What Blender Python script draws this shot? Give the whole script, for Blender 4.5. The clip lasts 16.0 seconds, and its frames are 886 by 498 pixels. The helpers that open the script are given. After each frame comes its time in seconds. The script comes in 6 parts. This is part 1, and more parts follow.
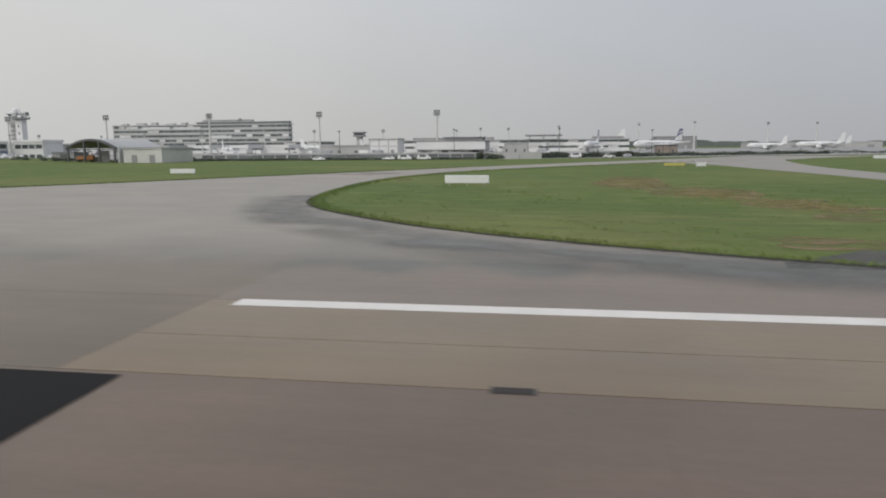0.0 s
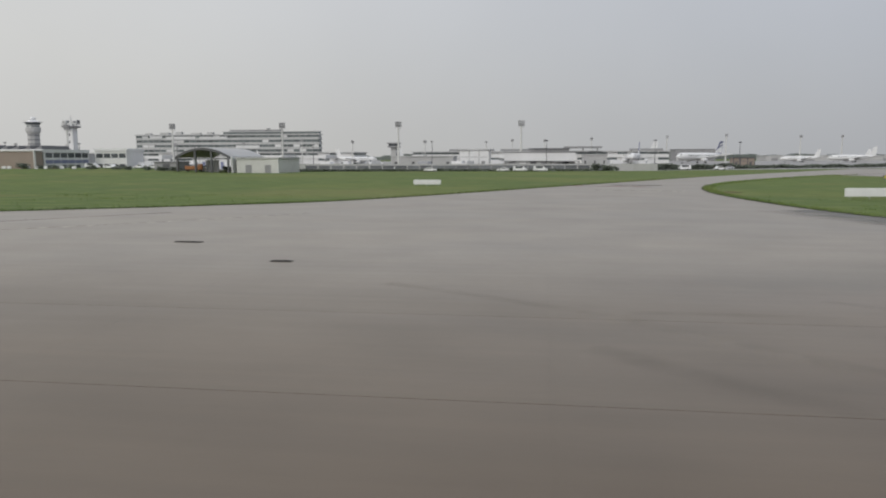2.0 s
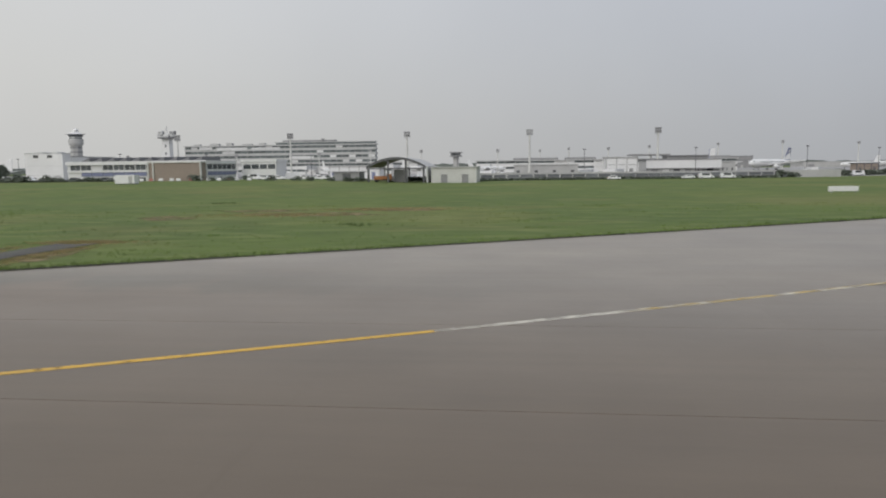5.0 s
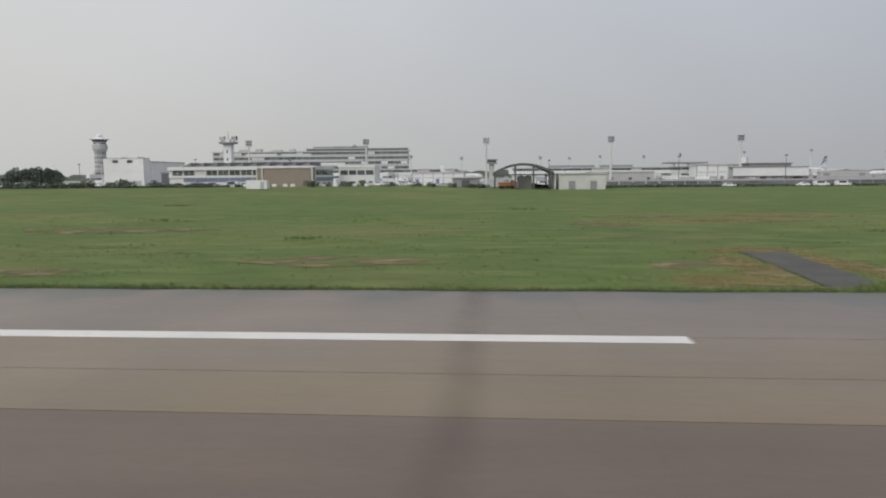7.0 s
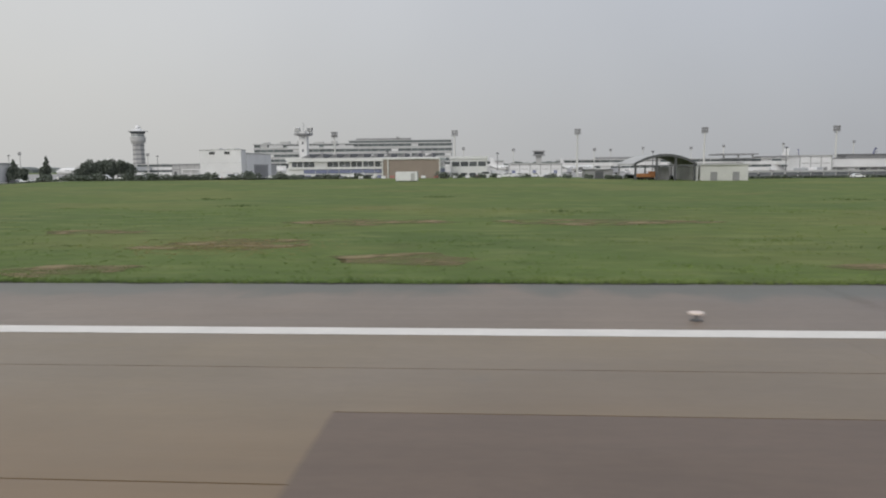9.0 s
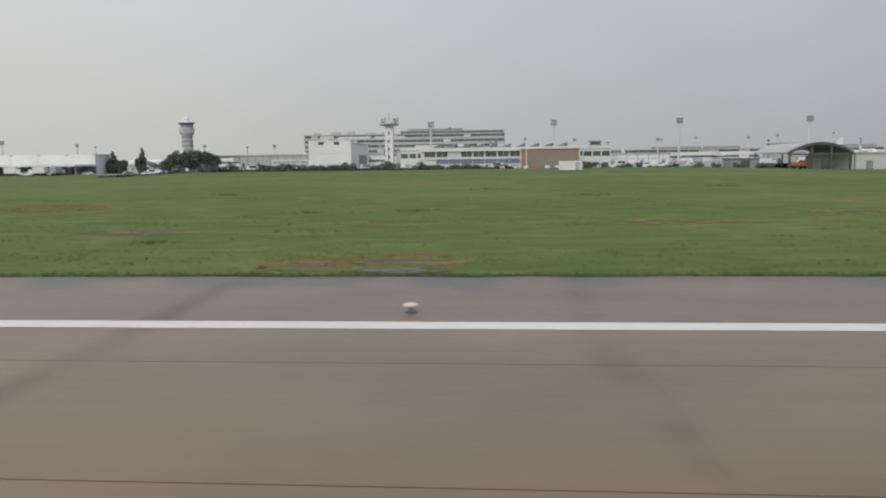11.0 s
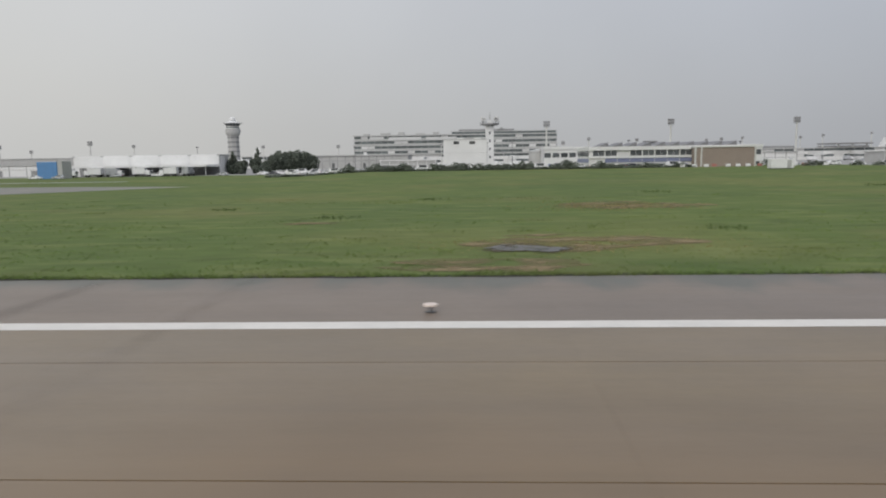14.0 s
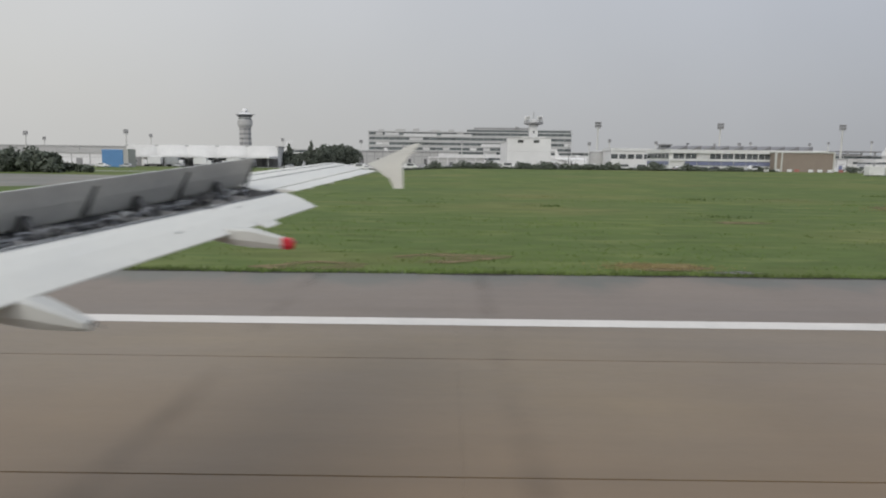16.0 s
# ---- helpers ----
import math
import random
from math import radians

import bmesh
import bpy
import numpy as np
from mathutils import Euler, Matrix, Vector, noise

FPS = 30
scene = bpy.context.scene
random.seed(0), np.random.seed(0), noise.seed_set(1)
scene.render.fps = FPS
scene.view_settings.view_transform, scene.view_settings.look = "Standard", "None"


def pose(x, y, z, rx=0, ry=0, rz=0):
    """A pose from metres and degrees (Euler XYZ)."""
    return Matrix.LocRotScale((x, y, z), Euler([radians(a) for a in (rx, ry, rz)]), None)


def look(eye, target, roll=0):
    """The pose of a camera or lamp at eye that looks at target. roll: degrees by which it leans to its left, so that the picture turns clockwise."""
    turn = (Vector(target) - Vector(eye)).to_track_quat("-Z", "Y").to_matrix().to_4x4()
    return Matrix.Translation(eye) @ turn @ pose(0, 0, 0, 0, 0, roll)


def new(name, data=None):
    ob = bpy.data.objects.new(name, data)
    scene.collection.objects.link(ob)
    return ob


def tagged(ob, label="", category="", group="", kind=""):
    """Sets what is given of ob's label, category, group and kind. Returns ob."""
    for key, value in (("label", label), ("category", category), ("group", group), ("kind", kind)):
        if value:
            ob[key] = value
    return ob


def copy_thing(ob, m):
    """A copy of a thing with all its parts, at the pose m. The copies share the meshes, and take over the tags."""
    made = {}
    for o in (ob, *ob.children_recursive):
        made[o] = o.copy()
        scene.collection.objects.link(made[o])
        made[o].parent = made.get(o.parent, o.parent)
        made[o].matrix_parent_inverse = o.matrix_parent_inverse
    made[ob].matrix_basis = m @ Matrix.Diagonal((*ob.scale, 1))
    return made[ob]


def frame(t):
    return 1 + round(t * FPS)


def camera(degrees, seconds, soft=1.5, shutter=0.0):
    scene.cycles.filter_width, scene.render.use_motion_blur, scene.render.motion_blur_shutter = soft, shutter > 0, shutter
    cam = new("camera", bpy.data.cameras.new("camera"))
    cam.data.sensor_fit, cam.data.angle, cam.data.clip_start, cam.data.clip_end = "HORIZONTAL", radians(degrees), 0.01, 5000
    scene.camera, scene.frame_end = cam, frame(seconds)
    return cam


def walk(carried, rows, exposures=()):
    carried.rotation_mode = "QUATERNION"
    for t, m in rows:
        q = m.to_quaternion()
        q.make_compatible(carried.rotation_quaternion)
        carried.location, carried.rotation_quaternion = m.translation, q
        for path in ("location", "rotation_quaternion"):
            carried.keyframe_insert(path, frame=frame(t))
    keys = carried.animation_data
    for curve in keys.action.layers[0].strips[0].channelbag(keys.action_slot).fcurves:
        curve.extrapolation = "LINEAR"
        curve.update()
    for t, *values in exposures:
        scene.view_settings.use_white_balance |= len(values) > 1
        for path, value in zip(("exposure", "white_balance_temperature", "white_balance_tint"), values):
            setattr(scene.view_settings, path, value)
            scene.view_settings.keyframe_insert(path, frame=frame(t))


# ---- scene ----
# The runway lies along x; the aircraft rolls towards -x and the view is out over its right wing, along +y.
cam = camera(64.61, 16.0, soft=2.0, shutter=0.2)
SKY_LOW, SKY_RISE = 0.468, 0.38
# seconds, x, y, z, yaw to the left, pitch, roll
PATH = [
    (0.00, 348.26, -0.15, 4.78, 9.63, -8.35, -0.43), (0.50, 335.81, -0.16, 4.78, 9.46, -7.06, -2.11),
    (1.00, 323.57, -0.16, 4.78, 8.11, -7.73, -0.73), (1.50, 311.60, -0.17, 4.78, 8.19, -7.50, -1.04),
    (2.00, 299.67, -0.18, 4.78, 7.81, -7.43, -0.14), (2.50, 287.85, -0.18, 4.78, 7.96, -7.25, -0.71),
    (3.00, 276.06, -0.17, 4.78, 7.80, -6.97, -1.22), (3.50, 264.42, -0.16, 4.78, 7.71, -6.89, -0.81),
    (3.70, 259.79, -0.18, 4.78, 7.80, -7.24, -0.17), (4.22, 247.69, -0.20, 4.78, 7.13, -6.91, -0.66),
    (4.75, 235.66, -0.23, 4.78, 6.44, -6.75, -0.60), (5.28, 223.70, -0.25, 4.78, 5.76, -6.58, -0.52),
    (5.80, 211.80, -0.29, 4.78, 5.13, -6.50, 0.53), (6.00, 207.28, -0.29, 4.78, 5.97, -6.17, -1.35),
    (6.50, 196.03, -0.29, 4.78, 4.60, -6.69, -0.19), (7.00, 184.77, -0.29, 4.78, 4.57, -6.05, -0.45),
    (7.50, 173.57, -0.28, 4.78, 3.98, -6.02, -1.42), (7.80, 166.86, -0.26, 4.78, 3.77, -6.07, 0.37),
    (8.00, 162.40, -0.26, 4.78, 3.96, -6.28, -0.07), (8.20, 157.95, -0.22, 4.78, 3.94, -6.48, -0.94),
    (8.72, 146.30, -0.11, 4.78, 4.03, -6.53, -0.58), (9.25, 134.70, 0.00, 4.78, 3.98, -6.86, -0.50),
    (9.78, 123.17, 0.12, 4.78, 3.92, -7.19, -0.42), (10.30, 111.69, 0.22, 4.78, 3.14, -7.83, 0.25),
    (10.50, 107.35, 0.26, 4.78, 3.61, -7.62, -0.12), (10.70, 103.02, 0.26, 4.78, 4.05, -7.54, 0.71),
    (11.00, 96.55, 0.25, 4.78, 4.12, -7.38, -0.73), (11.50, 85.86, 0.22, 4.78, 4.39, -7.23, -1.15),
    (12.00, 75.31, 0.18, 4.78, 3.21, -7.23, 0.10), (12.50, 64.90, 0.13, 4.78, 2.85, -7.48, -0.35),
    (13.00, 54.69, 0.03, 4.78, 2.96, -7.28, 0.24), (13.50, 44.68, 0.01, 4.78, 2.22, -7.53, 0.89),
    (14.00, 34.94, -0.01, 4.78, 2.46, -7.28, -0.86), (14.50, 25.51, -0.06, 4.78, 1.86, -7.38, -0.33),
    (15.00, 16.44, -0.08, 4.78, 1.34, -7.36, 1.27), (15.50, 7.80, -0.08, 4.78, 0.94, -7.31, 0.33),
    (16.00, -0.34, -0.08, 4.78, 0.10, -7.49, 0.68),
]
walk(cam, [(t, pose(x, y, z, 90 + pitch, 0, yaw) @ pose(0, 0, 0, 0, 0, roll)) for t, x, y, z, yaw, pitch, roll in PATH])

# ---- world and sun: an even overcast sky, brighter overhead ----
world = bpy.data.worlds.new("overcast_sky")
scene.world = world
world.use_nodes = True
wn, wl = world.node_tree.nodes, world.node_tree.links
wn.clear()


def math_node(nodes, links, op, a, b=None, c=None):
    n = nodes.new("ShaderNodeMath")
    n.operation = op
    for k, v in enumerate((a, b, c)):
        if v is None:
            continue
        if isinstance(v, (int, float)):
            n.inputs[k].default_value = v
        else:
            links.new(v, n.inputs[k])
    return n.outputs[0]


wc = wn.new("ShaderNodeTexCoord")
wsep = wn.new("ShaderNodeSeparateXYZ")
wl.new(wc.outputs["Generated"], wsep.inputs[0])
up = math_node(wn, wl, "MAXIMUM", wsep.outputs[2], 0.0)
cloud = wn.new("ShaderNodeTexNoise")
cloud.inputs["Scale"].default_value = 2.2
cloud.inputs["Detail"].default_value = 5.0
wl.new(wc.outputs["Generated"], cloud.inputs["Vector"])
level = math_node(wn, wl, "MULTIPLY_ADD", up, SKY_RISE, SKY_LOW)
level = math_node(wn, wl, "MULTIPLY_ADD", wsep.outputs[0], -0.14, level)
level = math_node(wn, wl, "MULTIPLY_ADD", math_node(wn, wl, "SUBTRACT", cloud.outputs[0], 0.5), 0.10, level)
hue = wn.new("ShaderNodeMix")
hue.data_type = "RGBA"
side = math_node(wn, wl, "MULTIPLY_ADD", wsep.outputs[0], 0.7, 0.2)
side = math_node(wn, wl, "MULTIPLY_ADD", up, 1.6, side)
wl.new(side, hue.inputs[0])
hue.clamp_factor = True
hue.inputs[6].default_value = (1.0, 1.0, 0.98, 1)
hue.inputs[7].default_value = (0.905, 0.958, 1.075, 1)
deck = wn.new("ShaderNodeBackground")
wl.new(hue.outputs[2], deck.inputs[0])
wl.new(level, deck.inputs[1])
sky = wn.new("ShaderNodeTexSky")
sky.sky_type = "NISHITA"
sky.sun_disc = False
sky.sun_elevation = radians(38)
sky.sun_rotation = radians(207)
sky.dust_density = 6.0
clear = wn.new("ShaderNodeBackground")
wl.new(sky.outputs[0], clear.inputs[0])
clear.inputs[1].default_value = 0.008
both = wn.new("ShaderNodeAddShader")
wl.new(deck.outputs[0], both.inputs[0])
wl.new(clear.outputs[0], both.inputs[1])
wout = wn.new("ShaderNodeOutputWorld")
wl.new(both.outputs[0], wout.inputs[0])

sun = new("sun", bpy.data.lights.new("sun", "SUN"))
sun.data.energy = 1.3
sun.data.angle = radians(40)
sun.data.color = (1.0, 0.97, 0.92)
sun.matrix_world = look((-40, -80, 70), (0, 0, 0))


# ---- materials ----
def surface(name, color, rough=0.6, metal=0.0, vary=0.18, scale=0.6, fine=12.0, bump=0.1, depth=0.02,
            stretch=(1, 1, 1), second=None, amount=0.5, random=0.0, island=0.0, spec=0.5, world_space=True):
    """A grainy surface: a broad stain, a fine grain and a bump. second: the colour that the stain goes over to."""
    m = bpy.data.materials.new(name)
    m.use_nodes = True
    nodes, links = m.node_tree.nodes, m.node_tree.links
    bsdf = nodes["Principled BSDF"]
    if world_space:
        where = nodes.new("ShaderNodeNewGeometry").outputs["Position"]
    else:
        where = nodes.new("ShaderNodeTexCoord").outputs["Object"]
    mapping = nodes.new("ShaderNodeMapping")
    mapping.inputs["Scale"].default_value = stretch
    links.new(where, mapping.inputs["Vector"])
    broad = nodes.new("ShaderNodeTexNoise")
    broad.inputs["Scale"].default_value = scale
    broad.inputs["Detail"].default_value = 6.0
    broad.inputs["Roughness"].default_value = 0.62
    links.new(mapping.outputs[0], broad.inputs["Vector"])
    grain = nodes.new("ShaderNodeTexNoise")
    grain.inputs["Scale"].default_value = fine
    grain.inputs["Detail"].default_value = 4.0
    links.new(mapping.outputs[0], grain.inputs["Vector"])
    ramp = nodes.new("ShaderNodeValToRGB")
    ramp.color_ramp.elements[0].position = 0.5 - amount * 0.4
    ramp.color_ramp.elements[1].position = 0.5 + amount * 0.4
    other = second or tuple(v * (1 - vary) for v in color)
    ramp.color_ramp.elements[0].color = (*other, 1)
    ramp.color_ramp.elements[1].color = (*color, 1)
    links.new(broad.outputs[0], ramp.inputs[0])
    gain = math_node(nodes, links, "MULTIPLY_ADD", grain.outputs[0], vary * 1.6, 1 - vary * 0.8)
    if random:
        info = nodes.new("ShaderNodeObjectInfo")
        gain = math_node(nodes, links, "MULTIPLY", gain, math_node(nodes, links, "MULTIPLY_ADD", info.outputs["Random"], random, 1 - random / 2))
    if island:
        geo = nodes.new("ShaderNodeNewGeometry")
        gain = math_node(nodes, links, "MULTIPLY", gain, math_node(nodes, links, "MULTIPLY_ADD", geo.outputs["Random Per Island"], island, 1 - island / 2))
    tone = nodes.new("ShaderNodeVectorMath")
    tone.operation = "SCALE"
    links.new(ramp.outputs[0], tone.inputs[0])
    links.new(gain, tone.inputs["Scale"])
    links.new(tone.outputs[0], bsdf.inputs["Base Color"])
    bsdf.inputs["Metallic"].default_value = metal
    bsdf.inputs["Specular IOR Level"].default_value = spec
    links.new(math_node(nodes, links, "MULTIPLY_ADD", broad.outputs[0], 0.25, rough - 0.125), bsdf.inputs["Roughness"])
    if bump:
        bm_node = nodes.new("ShaderNodeBump")
        bm_node.inputs["Strength"].default_value = bump
        bm_node.inputs["Distance"].default_value = depth
        links.new(grain.outputs[0], bm_node.inputs["Height"])
        links.new(bm_node.outputs[0], bsdf.inputs["Normal"])
    return m


def patchy(m, scale, low, high, stretch=(1, 1, 1)):
    """Lets a worn layer break up: a noise cuts holes into it."""
    nodes, links = m.node_tree.nodes, m.node_tree.links
    where = nodes.new("ShaderNodeNewGeometry").outputs["Position"]
    mapping = nodes.new("ShaderNodeMapping")
    mapping.inputs["Scale"].default_value = stretch
    links.new(where, mapping.inputs["Vector"])
    n = nodes.new("ShaderNodeTexNoise")
    n.inputs["Scale"].default_value = scale
    n.inputs["Detail"].default_value = 6.0
    links.new(mapping.outputs[0], n.inputs["Vector"])
    r = nodes.new("ShaderNodeMapRange")
    r.inputs["From Min"].default_value = low
    r.inputs["From Max"].default_value = high
    links.new(n.outputs[0], r.inputs["Value"])
    links.new(r.outputs[0], nodes["Principled BSDF"].inputs["Alpha"])
    return m


def feathered(m, scale, low, high, stretch=(1, 1, 1)):
    """A smeared stain: patchy along its length and fading out towards both sides."""
    patchy(m, scale, low, high, stretch)
    nodes, links = m.node_tree.nodes, m.node_tree.links
    alpha = nodes["Principled BSDF"].inputs["Alpha"]
    sep = nodes.new("ShaderNodeSeparateXYZ")
    links.new(nodes.new("ShaderNodeTexCoord").outputs["UV"], sep.inputs[0])
    side = math_node(nodes, links, "MULTIPLY", sep.outputs[0], math_node(nodes, links, "SUBTRACT", 1.0, sep.outputs[0]))
    side = math_node(nodes, links, "MULTIPLY", side, math_node(nodes, links, "MULTIPLY", side, 16.0))
    links.new(math_node(nodes, links, "MULTIPLY", side, alpha.links[0].from_socket), alpha)
    return m


def paving(name, warm, cool, damp, rough, spec, random=0.06, soaked=1.25, inner_brown=None, ochre=None):
    """Worn paving: warm and cool stains some metres wide, scrubbed lengthwise streaks, and damp grey along the grass
    edge.
    A browner colour can come in gradually towards the runway's middle. ochre: rusty stains spread there."""
    m = surface(name, warm, rough, vary=0.16, scale=0.11, fine=6.0, bump=0.10, stretch=(0.45, 1, 1), second=cool, amount=0.75, random=random, spec=spec)
    nodes, links = m.node_tree.nodes, m.node_tree.links
    bsdf = nodes["Principled BSDF"]
    tint = bsdf.inputs["Base Color"].links[0].from_socket
    where = nodes.new("ShaderNodeNewGeometry").outputs["Position"]

    def noise(scale, stretch, detail):
        mapping = nodes.new("ShaderNodeMapping")
        mapping.inputs["Scale"].default_value = stretch
        mapping.inputs["Rotation"].default_value = (0, 0, 0.12)
        links.new(where, mapping.inputs["Vector"])
        n = nodes.new("ShaderNodeTexNoise")
        n.inputs["Scale"].default_value = scale
        n.inputs["Detail"].default_value = detail
        links.new(mapping.outputs[0], n.inputs["Vector"])
        return n.outputs[0]

    streak = math_node(nodes, links, "MULTIPLY_ADD", noise(1.0, (0.05, 1.5, 1), 5.0), 0.24, 0.88)
    cloudy = math_node(nodes, links, "MULTIPLY_ADD", noise(0.22, (0.8, 1, 1), 3.0), 0.50, 0.75)
    tone = nodes.new("ShaderNodeVectorMath")
    tone.operation = "SCALE"
    links.new(tint, tone.inputs[0])
    links.new(math_node(nodes, links, "MULTIPLY", streak, cloudy), tone.inputs["Scale"])
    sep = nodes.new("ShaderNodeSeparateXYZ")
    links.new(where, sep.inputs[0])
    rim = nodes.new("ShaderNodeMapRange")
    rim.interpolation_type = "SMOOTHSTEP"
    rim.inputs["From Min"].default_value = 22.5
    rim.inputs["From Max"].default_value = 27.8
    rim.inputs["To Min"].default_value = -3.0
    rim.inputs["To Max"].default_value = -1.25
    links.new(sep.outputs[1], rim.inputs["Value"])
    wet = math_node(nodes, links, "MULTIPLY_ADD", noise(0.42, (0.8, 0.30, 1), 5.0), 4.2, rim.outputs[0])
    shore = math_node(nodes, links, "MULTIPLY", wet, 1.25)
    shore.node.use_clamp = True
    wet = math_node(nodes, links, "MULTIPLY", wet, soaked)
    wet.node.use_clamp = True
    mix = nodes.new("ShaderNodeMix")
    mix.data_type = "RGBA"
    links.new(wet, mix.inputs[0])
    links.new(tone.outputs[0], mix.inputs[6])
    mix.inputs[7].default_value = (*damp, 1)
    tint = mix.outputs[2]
    if ochre:
        rusty = nodes.new("ShaderNodeMapRange")
        rusty.interpolation_type = "SMOOTHSTEP"
        for key, value in (("From Min", 7.0), ("From Max", 17.0), ("To Min", 0.95), ("To Max", 0.0)):
            rusty.inputs[key].default_value = value
        links.new(math_node(nodes, links, "MULTIPLY_ADD", noise(0.13, (0.7, 1, 1), 4.0), 12.0, math_node(nodes, links, "SUBTRACT", sep.outputs[1], 6.0)), rusty.inputs["Value"])
        rust = nodes.new("ShaderNodeVectorMath")
        rust.operation = "SCALE"
        rust.inputs[0].default_value = ochre
        links.new(math_node(nodes, links, "MULTIPLY", streak, cloudy), rust.inputs["Scale"])
        spread_rust = nodes.new("ShaderNodeMix")
        spread_rust.data_type = "RGBA"
        links.new(rusty.outputs[0], spread_rust.inputs[0])
        links.new(tint, spread_rust.inputs[6])
        links.new(rust.outputs[0], spread_rust.inputs[7])
        tint = spread_rust.outputs[2]
    if inner_brown:
        # pinker asphalt where the taxiway leaves the runway
        old = []
        for axis, low, high in ((0, 206.0, 236.0), (1, 23.0, 36.0), (0, 326.0, 300.0)):
            ramp = nodes.new("ShaderNodeMapRange")
            ramp.interpolation_type = "SMOOTHSTEP"
            for key, value in (("From Min", low), ("From Max", high), ("To Min", 1.0), ("To Max", 0.0)):
                ramp.inputs[key].default_value = value
            links.new(math_node(nodes, links, "MULTIPLY_ADD", noise(0.16, (0.6, 1, 1), 4.0), 8.0, math_node(nodes, links, "SUBTRACT", sep.outputs[axis], 4.0)), ramp.inputs["Value"])
            old.append(ramp.outputs[0])
        pink = nodes.new("ShaderNodeVectorMath")
        pink.operation = "SCALE"
        pink.inputs[0].default_value = (0.188, 0.147, 0.112)
        links.new(math_node(nodes, links, "MULTIPLY", streak, cloudy), pink.inputs["Scale"])
        aged = nodes.new("ShaderNodeMix")
        aged.data_type = "RGBA"
        links.new(math_node(nodes, links, "MULTIPLY", math_node(nodes, links, "MAXIMUM", old[0], old[2]), old[1]), aged.inputs[0])
        links.new(tint, aged.inputs[6])
        drying = nodes.new("ShaderNodeMix")
        drying.data_type = "RGBA"
        links.new(shore, drying.inputs[0])
        links.new(pink.outputs[0], drying.inputs[6])
        drying.inputs[7].default_value = (0.112, 0.109, 0.088, 1)
        links.new(drying.outputs[2], aged.inputs[7])
        tint = aged.outputs[2]
        # Goes over to the browner colour from about y 40 down to y 5.
        worn = nodes.new("ShaderNodeMapRange")
        worn.interpolation_type = "SMOOTHSTEP"
        for key, value in (("From Min", 5.0), ("From Max", 40.0), ("To Min", 1.0), ("To Max", 0.0)):
            worn.inputs[key].default_value = value
        links.new(math_node(nodes, links, "MULTIPLY_ADD", noise(0.10, (0.5, 1, 1), 4.0), 9.0, math_node(nodes, links, "SUBTRACT", sep.outputs[1], 4.5)), worn.inputs["Value"])
        brown = nodes.new("ShaderNodeVectorMath")
        brown.operation = "SCALE"
        brown.inputs[0].default_value = inner_brown
        links.new(math_node(nodes, links, "MULTIPLY", streak, cloudy), brown.inputs["Scale"])
        toned = nodes.new("ShaderNodeMix")
        toned.data_type = "RGBA"
        links.new(worn.outputs[0], toned.inputs[0])
        links.new(tint, toned.inputs[6])
        links.new(brown.outputs[0], toned.inputs[7])
        tint = toned.outputs[2]
    links.new(tint, bsdf.inputs["Base Color"])
    return m


def drifts(m):
    """Long uneven drifts of yellower and deeper green laid over a grass colour."""
    nodes, links = m.node_tree.nodes, m.node_tree.links
    bsdf = nodes["Principled BSDF"]
    tint = bsdf.inputs["Base Color"].links[0].from_socket
    where = nodes.new("ShaderNodeNewGeometry").outputs["Position"]
    for scale, stretch, low, high, shade in ((0.034, (0.8, 1.0, 1), 0.50, 0.68, (0.205, 0.195, 0.072)), (0.075, (0.7, 1.0, 1), 0.56, 0.74, (0.185, 0.150, 0.070)), (0.16, (0.8, 1.0, 1), 0.60, 0.74, (0.060, 0.085, 0.032)),
                                             (0.42, (0.45, 1.0, 1), 0.50, 0.68, (0.200, 0.225, 0.085)), (0.60, (0.5, 1.1, 1), 0.54, 0.72, (0.058, 0.078, 0.028))):
        mapping = nodes.new("ShaderNodeMapping")
        mapping.inputs["Scale"].default_value = stretch
        mapping.inputs["Location"].default_value = (scale * 900, 3, 0)
        links.new(where, mapping.inputs["Vector"])
        n = nodes.new("ShaderNodeTexNoise")
        n.inputs["Scale"].default_value = scale
        n.inputs["Detail"].default_value = 5.0
        links.new(mapping.outputs[0], n.inputs["Vector"])
        r = nodes.new("ShaderNodeMapRange")
        r.inputs["From Min"].default_value = low
        r.inputs["From Max"].default_value = high
        r.inputs["To Max"].default_value = 0.42
        links.new(n.outputs[0], r.inputs["Value"])
        mix = nodes.new("ShaderNodeMix")
        mix.data_type = "RGBA"
        links.new(r.outputs[0], mix.inputs[0])
        links.new(tint, mix.inputs[6])
        mix.inputs[7].default_value = (*shade, 1)
        tint = mix.outputs[2]
    links.new(tint, bsdf.inputs["Base Color"])
    return m


M_GRASS = drifts(surface("meadow_grass", (0.113, 0.151, 0.045), 0.9, vary=0.30, scale=0.055, fine=0.75, bump=0.0, stretch=(0.5, 1, 1), second=(0.088, 0.126, 0.039), amount=0.36, spec=0.12))
M_BLADE = drifts(surface("grass_blades", (0.155, 0.216, 0.061), 0.85, vary=0.25, scale=0.055, fine=0.75, bump=0, stretch=(0.5, 1, 1), second=(0.125, 0.185, 0.057), amount=0.36, island=0.45, spec=0.15))
M_STRAW = surface("dry_grass", (0.310, 0.255, 0.125), 0.9, vary=0.30, scale=0.3, fine=4.0, bump=0, second=(0.24, 0.20, 0.09), island=0.3, spec=0.15)
M_SOIL = patchy(surface("bare_soil", (0.252, 0.188, 0.110), 0.95, vary=0.3, scale=0.35, fine=3.0, bump=0.3, second=(0.195, 0.160, 0.082), spec=0.2), 0.50, 0.37, 0.66, (0.7, 1.1, 1))
